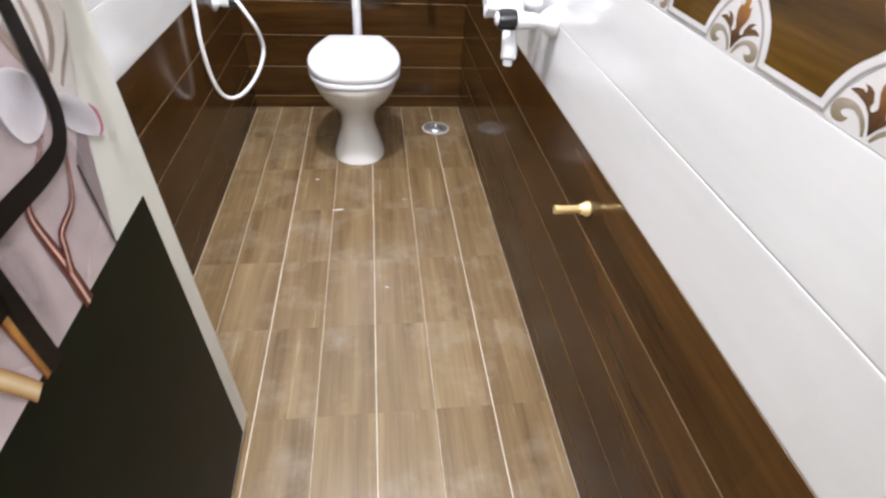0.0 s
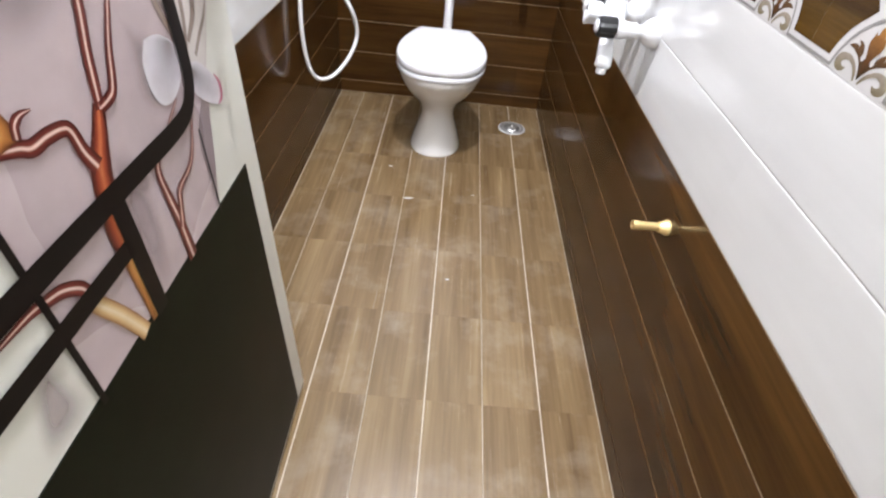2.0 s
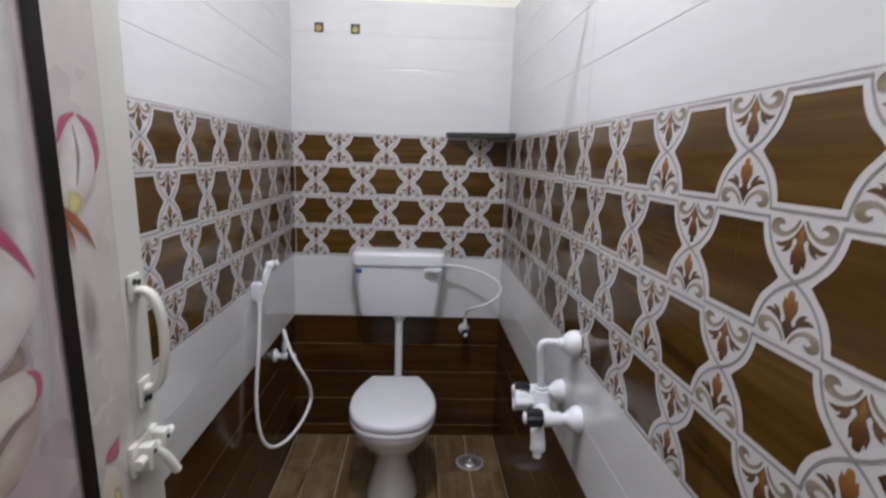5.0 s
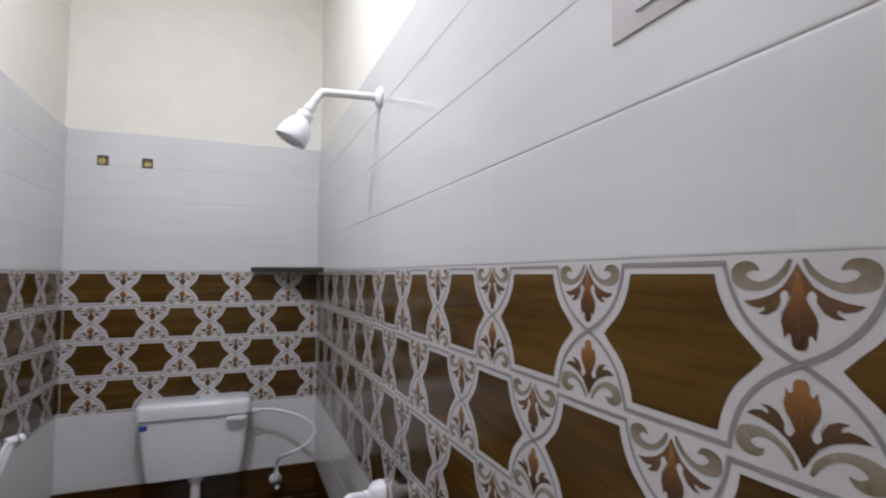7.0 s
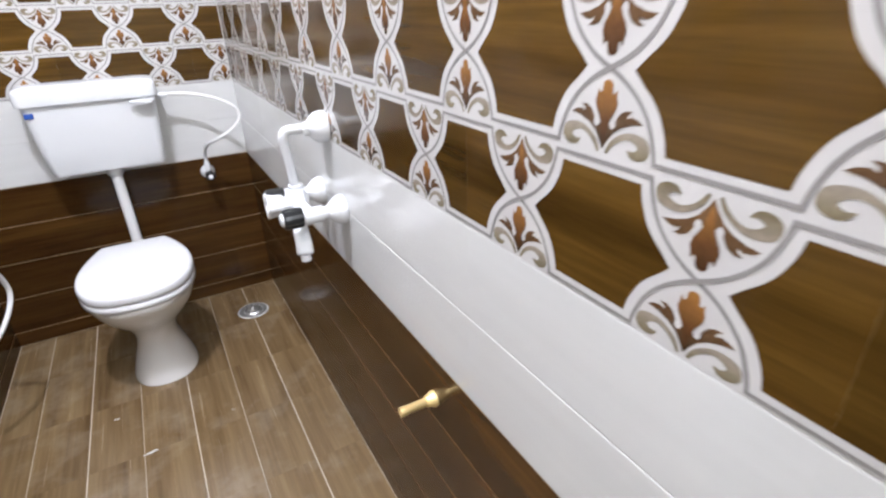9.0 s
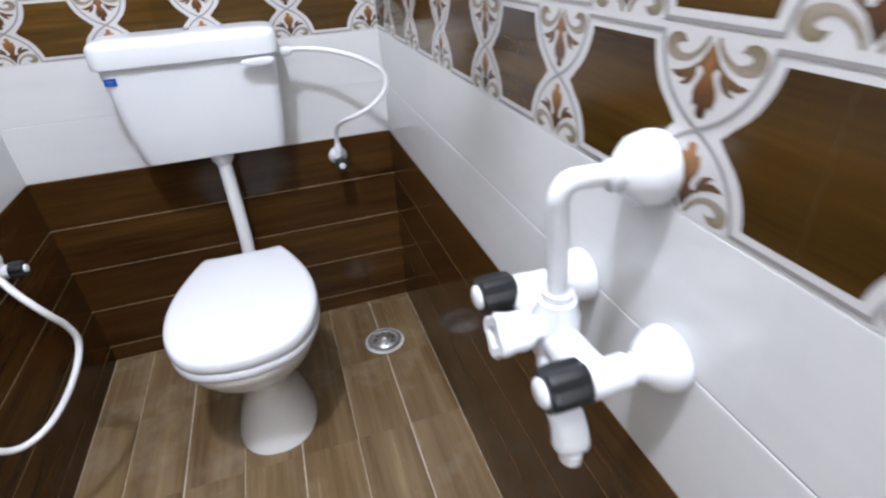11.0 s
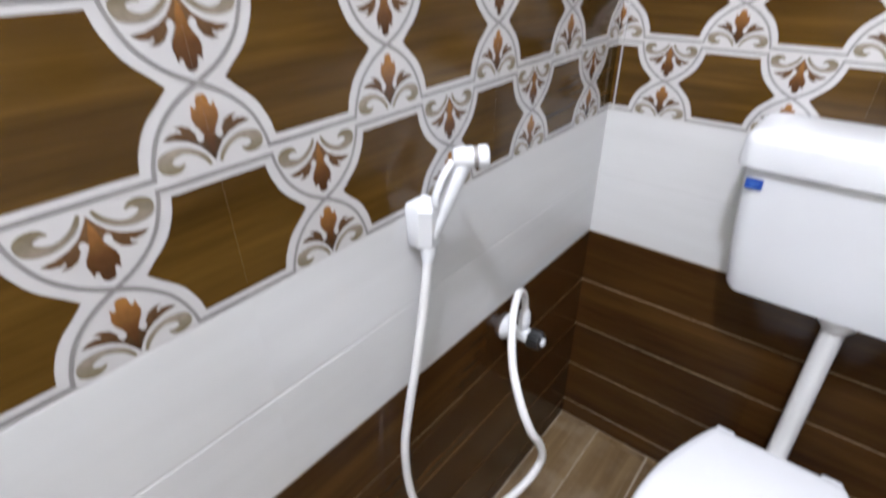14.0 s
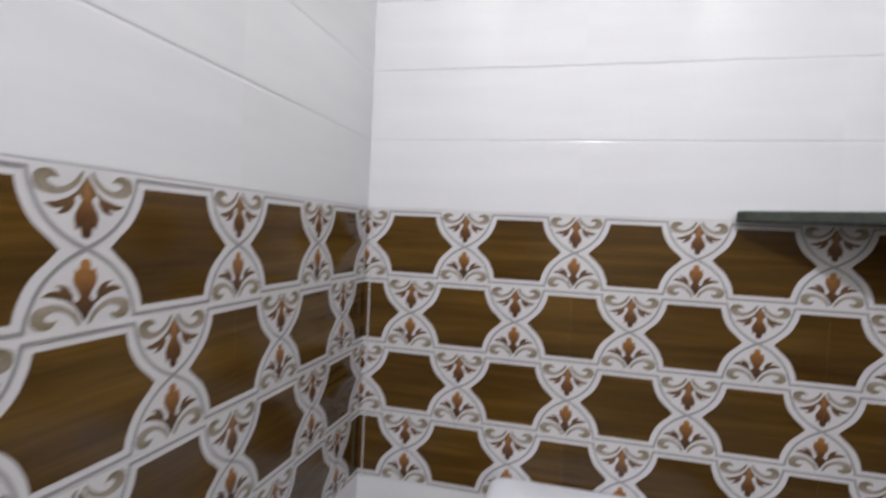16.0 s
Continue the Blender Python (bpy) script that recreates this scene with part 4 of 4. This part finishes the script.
brush("petal_tint", M_SHADE, "", [(0.108, 1.492), (0.104, 1.460), (0.112, 1.425)], 0.0022, [0.002, 0.008, 0.003])
brush("petal_heart", M_LEMON, "", [(0.132, 1.432), (0.098, 1.418), (0.112, 1.388), (0.140, 1.394)], 0.0024)
brush("petal_tint", M_RUST, "", [(0.144, 1.402), (0.124, 1.388), (0.108, 1.374), (0.092, 1.350)], 0.0026, [0.014, 0.020, 0.015, 0.002])
brush("petal_tint", M_RUST, "", [(0.142, 1.392), (0.132, 1.372), (0.128, 1.352)], 0.0027, [0.010, 0.010, 0.002])
brush("petal_tint", M_MIST, "", [(0.120, 1.34), (0.095, 1.30), (0.098, 1.24), (0.125, 1.22), (0.135, 1.28)], 0.0016)

HS = 0.020
handle = door_part("handle_pad", box(bmesh.new(), 0.0005, 0.006, -HS - 0.015, -HS + 0.015, 1.268, 1.304, 0.0025), M_DOOR, smooth=40)
door_part("handle_pad", box(bmesh.new(), 0.0005, 0.006, -HS - 0.015, -HS + 0.015, 1.118, 1.158, 0.0025), M_DOOR, smooth=40, parent=handle)
bm = bmesh.new()
path = curve([(0.004, 1.282, 0), (0.017, 1.281, 0), (0.028, 1.268, 0), (0.034, 1.243, 0), (0.035, 1.213, 0), (0.033, 1.183, 0), (0.026, 1.156, 0), (0.016, 1.144, 0), (0.004, 1.143, 0)], 5)
rings = []
for i, p in enumerate(path):
    d = (path[min(i + 1, len(path) - 1)] - path[max(i - 1, 0)]).normalized()
    ring = []
    for k in range(14):
        a = 2 * math.pi * k / 14
        u, v = 0.0085 * math.copysign(abs(math.cos(a)) ** 0.7, math.cos(a)), 0.0052 * math.copysign(abs(math.sin(a)) ** 0.7, math.sin(a))
        ring.append((p.x - d.y * v, -HS + u, p.y + d.x * v))
    rings.append(ring)
door_part("grip", loft(bm, rings), M_DOOR, smooth=60, parent=handle)
for z in (1.293, 1.128):
    for dy in (-0.006, 0.005):
        door_part("screw", lathe(bmesh.new(), [(0.0046, 0.0), (0.0046, 0.0015), (0.002, 0.002)], axis((0.006, -HS + dy, z - 0.2 * dy), (1, 0, 0)), 10), M_STONE, "dark screw", parent=handle)
LZ = 1.062
bm = box(bmesh.new(), 0.0, 0.008, -0.072, -0.003, LZ - 0.024, LZ + 0.020, 0.002)
latch = door_part("latch_plate", bm, M_DOOR, smooth=40)
door_part("bolt", tube(bmesh.new(), [Vector((0.016, -0.080, LZ)), Vector((0.016, 0.014, LZ))], 0.0072, 12), M_DOOR, smooth=60, parent=latch)
door_part("bolt_lever", tube(bmesh.new(), [Vector((0.015, -0.036, LZ)), Vector((0.028, -0.030, LZ - 0.016)), Vector((0.036, -0.018, LZ - 0.046))], 0.0065, 10), M_DOOR, smooth=60, parent=latch)
for s in (0.016, 0.054):
    door_part("staple", boxes((0.007, 0.026, -s - 0.010, -s + 0.010, LZ - 0.019, LZ + 0.017, 0.003)), M_DOOR, smooth=30, parent=latch)
    door_part("screw", lathe(bmesh.new(), [(0.0035, 0.0), (0.0035, 0.0015), (0.002, 0.002)], axis((0.026, -s, LZ + 0.006), (1, 0, 0)), 10), M_STONE, "dark screw", parent=latch)
# jambs of the doorway
bm = boxes((DX0 - 0.002, DX0 + 0.025, FRONT - 0.118, FRONT - 0.03, 0, DH), (DX1 - 0.025, DX1 + 0.002, FRONT - 0.118, FRONT - 0.03, 0, DH), (DX0 + 0.025, DX1 - 0.025, FRONT - 0.118, FRONT - 0.03, DH - 0.025, DH + 0.002))
trim = tagged(part("trim", bm, M_DOOR), "cream plastic door frame in the doorway", "door frame", kind="structure")
settle()

# ---- tiles ----


def tile_mesh(name, w, h, cu, cv, material, gu, gv, thick=T):
    """A tile of w by h: edges bevelled cu along its ends and cv along top and bottom."""
    ga, gb = gu if isinstance(gu, tuple) else (gu, gu)
    w0, w1, h0, h1 = ga, w - gb, gv, h - gv
    bm = bmesh.new()
    soft = cv > 0.002
    d = 0.0011 if soft else 0.0015
    steps = [(0, 0), (0.10, 0.38), (0.28, 0.70), (0.58, 0.91), (1, 1)] if soft else [(0, 0), (1, 1)]
    rings = [[(w0, h0, -thick + 0.0005), (w1, h0, -thick + 0.0005), (w1, h1, -thick + 0.0005), (w0, h1, -thick + 0.0005)]]
    for k, z in steps:
        rings.append([(w0 + cu * k, h0 + cv * k, d * (z - 1)), (w1 - cu * k, h0 + cv * k, d * (z - 1)), (w1 - cu * k, h1 - cv * k, d * (z - 1)), (w0 + cu * k, h1 - cv * k, d * (z - 1))])
    rings = [[bm.verts.new(p) for p in r] for r in rings]
    bm.faces.new(rings[-1])
    for a, b in zip(rings, rings[1:]):
        for i in range(4):
            bm.faces.new((a[i], a[(i + 1) % 4], b[(i + 1) % 4], b[i]))
    me = bpy.data.meshes.new(name)
    bm.to_mesh(me)
    bm.free()
    me.materials.append(material)
    return me


PERIOD, ROW = 0.2262, 0.15
TW, TH = 2 * PERIOD, 2 * ROW


# the printed outline of a medallion's quarter, from the crossing outwards: the grey line and the edge of the brown field
LINE_EDGE = [(0.0, 0.0), (0.0085, 0.0042), (0.0165, 0.0088), (0.0240, 0.0140), (0.0315, 0.0205), (0.0390, 0.0285), (0.0455, 0.0380), (0.0505, 0.0490), (0.0543, 0.0600), (0.0562, 0.0700)]
FIELD_EDGE = [(0.0262, 0.0), (0.0365, 0.0105), (0.0460, 0.0192), (0.0535, 0.0285), (0.0588, 0.0385), (0.0630, 0.0490), (0.0657, 0.0615)]
LINE_HALF = 0.0019


def ribbon(put, pts, widths, mat, lift, steps=4, creep=0.0):
    """A tapering printed stroke along pts; creep lifts it a hair on its way where it curls over itself."""
    line = curve([(x, y, 0) for x, y in pts], steps)
    n, rows = len(line), []
    for i, p in enumerate(line):
        d = (line[min(i + 1, n - 1)] - line[max(i - 1, 0)]).normalized()
        f = i / (n - 1) * (len(widths) - 1)
        k = min(int(f), len(widths) - 2)
        wd = (widths[k] + (widths[k + 1] - widths[k]) * (f - k)) / 2
        z = lift + creep * i
        rows.append((put(p.x - d.y * wd, p.y + d.x * wd, z), put(p.x + d.y * wd, p.y - d.x * wd, z)))
    for (a, b), (c, d) in zip(rows, rows[1:]):
        FACES.append((mat, (a, b, d, c)))


FACES = []


def flush_faces(bm):
    """Makes the faces that the strokes asked for."""
    for mat, vs in FACES:
        a, b, c = (v.co for v in vs[:3])
        if (b - a).cross(c - a).z < 0:
            vs = vs[::-1]
        bm.faces.new(vs).material_index = mat
    FACES.clear()


def field(bm, cu, cv):
    """One brown field centred at (cu, cv) with its grey outline."""
    edge = curve([(x, y, 0) for x, y in FIELD_EDGE], 3)
    rows = [(PERIOD / 2 - p.x, p.y) for p in edge]
    rows = [(x, -y) for x, y in rows[:0:-1]] + rows
    verts = [(bm.verts.new((cu - x, cv + y, 0.00025)), bm.verts.new((cu + x, cv + y, 0.00025))) for x, y in rows]
    for (a, b), (c, d) in zip(verts, verts[1:]):
        FACES.append((0, (a, b, d, c)))
    for sx in (-1, 1):
        for sy in (-1, 1):
            def put(x, y, z):
                return bm.verts.new((cu + sx * (PERIOD / 2 - x), cv + sy * y, z))
            ribbon(put, LINE_EDGE, [0.0044, 0.0038, 0.0038, 0.0038], 2, 0.00045 + 0.00002 * sx + 0.00001 * sy, 3)
    for sy in (-1, 1):
        x1, y0 = PERIOD / 2 - LINE_EDGE[-1][0] + LINE_HALF, LINE_EDGE[-1][1]
        vs = [bm.verts.new((cu + x, cv + sy * y, 0.00055)) for x, y in ((-x1, y0 - LINE_HALF), (x1, y0 - LINE_HALF), (x1, y0 + LINE_HALF), (-x1, y0 + LINE_HALF))]
        FACES.append((2, tuple(vs)))


def motif(bm, cu, cv, sign):
    """Half of the printed crossing at (cu, cv): the flower in the dome above it (sign 1) or below it (-1)."""
    for s in (-1, 1):
        def put(x, y, z):
            return bm.verts.new((cu + s * x, cv + sign * y, z))

        def patch(pts, mat, lift):
            ring = [Vector((x, y, 0)) for x, y in pts]
            vs = [put(p.x, p.y, lift) for p in ring]
            for tri in mathutils.geometry.tessellate_polygon([[p * 1000 for p in ring]]):
                FACES.append((mat, tuple(vs[k] for k in tri)))

        # scroll that opens from the foot into a curled lobe
        ribbon(put, [(0.0046, 0.0715), (0.0095, 0.0630), (0.0175, 0.0563), (0.0268, 0.0527), (0.0360, 0.0535), (0.0428, 0.0572), (0.0440, 0.0626), (0.0395, 0.0664), (0.0330, 0.0672), (0.0275, 0.0642)],
               [0.0030, 0.0050, 0.0052, 0.0060, 0.0085, 0.0125, 0.0130, 0.0095, 0.0060, 0.0014], 3, 0.00025, 4, 0.000002)
        # stem that spreads into two sprigs
        patch([(0.0, 0.0690), (0.0042, 0.0615), (0.0105, 0.0528), (0.0190, 0.0468), (0.0300, 0.0428), (0.0410, 0.0412), (0.0350, 0.0377), (0.0285, 0.0366), (0.0238, 0.0385), (0.0246, 0.0352), (0.0296, 0.0322), (0.0225, 0.0322), (0.0165, 0.0352), (0.0128, 0.0408), (0.0092, 0.0475), (0.0052, 0.0460), (0.0, 0.0450)], 4, 0.00030)
        # three-lobed leaf
        patch([(0.0, 0.0640), (0.0034, 0.0540), (0.0046, 0.0460), (0.0072, 0.0400), (0.0112, 0.0335), (0.0126, 0.0278), (0.0112, 0.0225), (0.0106, 0.0168), (0.0080, 0.0205), (0.0060, 0.0195), (0.0052, 0.0125), (0.0030, 0.0100), (0.0, 0.0096)], 5, 0.00040)
        # white drop between stem and sprig
        patch([(0.0096, 0.0500), (0.0066, 0.0485), (0.0060, 0.0450), (0.0088, 0.0395), (0.0128, 0.0330), (0.0140, 0.0345), (0.0118, 0.0410), (0.0124, 0.0468)], 1, 0.00050)


def pattern_tile(name, lo=0.0, hi=TW):
    """A printed tile, two rows of crossings half a period apart, cut to lo..hi."""
    bm = bmesh.new()
    g = 0.00003
    vs = [bm.verts.new((x, y, z)) for z in (0, -T + 0.0005) for x, y in ((g, 0), (TW - g, 0), (TW - g, TH), (g, TH))]
    bm.faces.new(vs[:4])
    for i in range(4):
        bm.faces.new((vs[i], vs[i + 4], vs[(i + 1) % 4 + 4], vs[(i + 1) % 4]))
    for f in bm.faces:
        f.material_index = 1
    for row, first in ((1.5, 0.0), (0.5, PERIOD / 2)):
        for k in range(3):
            for sign in (1, -1):
                motif(bm, first + k * PERIOD, row * ROW, sign)
            field(bm, first + (k - 0.5) * PERIOD, row * ROW)
        field(bm, first + 2.5 * PERIOD, row * ROW)
    flush_faces(bm)
    for x, way in ((max(lo, g), -1), (min(hi, TW - g), 1)):
        bmesh.ops.bisect_plane(bm, geom=bm.verts[:] + bm.edges[:] + bm.faces[:], plane_co=(x, 0, 0), plane_no=(way, 0, 0), clear_outer=True)
    me = bpy.data.meshes.new(name)
    bm.to_mesh(me)
    bm.free()
    for m in (M_HEX, M_BAND, M_LINE, M_SCROLL, M_SPRIG, M_LEAF):
        me.materials.append(m)
    return me


MESHES = {}


def lay(wall_ob, place, u, v, w, h, kind_, cut=(0.0, TW)):
    key = (kind_, round(w, 4), round(h, 4), tuple(round(c, 4) for c in cut))
    if key not in MESHES:
        if kind_ == "pattern":
            MESHES[key] = pattern_tile("tile", *cut)
        elif kind_ == "brown":
            MESHES[key] = tile_mesh("tile", w, h, 0.0, 0.0010, M_BROWN, 0.0, 0.0011)
        elif kind_ == "low_white":
            MESHES[key] = tile_mesh("tile", w, h, 0.0, 0.0034, M_WHITE, 0.0, 0.0004)
        else:
            MESHES[key] = tile_mesh("tile", w, h, 0.0010, 0.0001, M_FLOOR, cut, 0.00004, 0.004)
    ob = new("tile", MESHES[key])
    ob.parent = wall_ob
    ob.matrix_world = place(u, v)
    return ob


def course(wall_ob, place, a, b, start, v, h, kind_, extra=()):
    """One row of tiles from a to b, with a joint at start and every tile's width from there."""
    cuts = [a, b] + list(extra)
    k = math.ceil((a - start) / TW)
    while start + k * TW < b:
        cuts.append(start + k * TW)
        k += 1
    cuts = sorted(c for c in cuts if a <= c <= b)
    for p, q in zip(cuts, cuts[1:]):
        if q - p < 0.004:
            continue
        if kind_ == "pattern":
            base = start + math.floor((p - start) / TW + 1e-6) * TW
            lay(wall_ob, place, base, v, TW, h, kind_, (p - base, q - base))
        else:
            lay(wall_ob, place, p, v, q - p, h, kind_)


RIGHT0 = 0.047
for wall_ob, place, a, b in SPANS:
    start = {wall_left: 0.0, wall_back: -0.004, wall_right: RIGHT0}[wall_ob]
    edges = [0.0] + [H1 - 0.15 * k for k in (4, 3, 2, 1, 0)]
    for i, (p, q) in enumerate(zip(edges, edges[1:])):
        course(wall_ob, place, a, b, start, p, q - p, "brown")
    for p in (H1, H1 + 0.157):
        course(wall_ob, place, a, b, start, p, 0.157 if p == H1 else H2 - H1 - 0.157, "low_white")
    for k in (0, 1):
        course(wall_ob, place, a, b, start, H2 + 0.3005 * k, TH, "pattern")
    extra = (1.18,) if wall_ob is wall_right else ()
    for k in range(4):
        course(wall_ob, place, a, b, start, H3 + k * (H4 - H3) / 4, (H4 - H3) / 4, "low_white", extra)


def on_floor(u, v):
    return Matrix.Translation((u, v, 0))


xs = [0.0] + [W - 0.1525 * k for k in range(6, -1, -1)]
ys = [0.0 - 0.02 - 0.3 * k for k in range(-1, 9)]
for i, (p, q) in enumerate(zip(xs, xs[1:])):
    for y in ys:
        lo, hi = max(FRONT - 0.12, y - 0.3), min(0.0, y)
        if hi - lo > 0.02:
            lay(floor, on_floor, p, lo, q - p, hi - lo, "floor", (0.0016, 0.0007) if i % 2 == 0 else (0.0007, 0.0016))

# the open joint of the white tiles below the shower
for u, z1 in ((1.180, 2.02),):
    part("joint", boxes((W - 0.0007, W - 0.0001, -u - 0.0005, -u + 0.0005, H3 + 0.002, z1)), M_GROUT_GREY, wall_right)
# pale joint in the corner of the printed band
bm = boxes((0.0105, 0.0130, -0.0045, -0.0020, H2, H3))
part("corner_joint", bm, M_GROUT_GREY, wall_back)
bm = boxes((W - 0.0022, W - 0.0002, -0.0030, -0.0005, H2, H3))
part("corner_joint", bm, M_GROUT_GREY, wall_back)
# dried cement spots left on the floor
for i, (x, y, r) in enumerate(((0.448, -0.922, 0.010), (0.43, -0.925, 0.005), (0.70, -0.86, 0.004), (0.35, -0.70, 0.006), (0.62, -1.36, 0.004))):
    bm = bmesh.new()
    ring = [bm.verts.new((x + r * (1.6 + 0.5 * math.sin(3 * a + i)) * math.cos(a), y + r * (0.5 + 0.2 * math.sin(2 * a + i)) * math.sin(a), 0.0002)) for a in (2 * math.pi * k / 14 for k in range(14))]
    top = bm.verts.new((x, y, 0.0012))
    for k in range(14):
        bm.faces.new((ring[k], ring[(k + 1) % 14], top))
    tagged(part("cement_spot", bm, M_GROUT_GREY, smooth=60), "dried pale cement spot on the floor tiles", "stain", "cement spots on the floor")
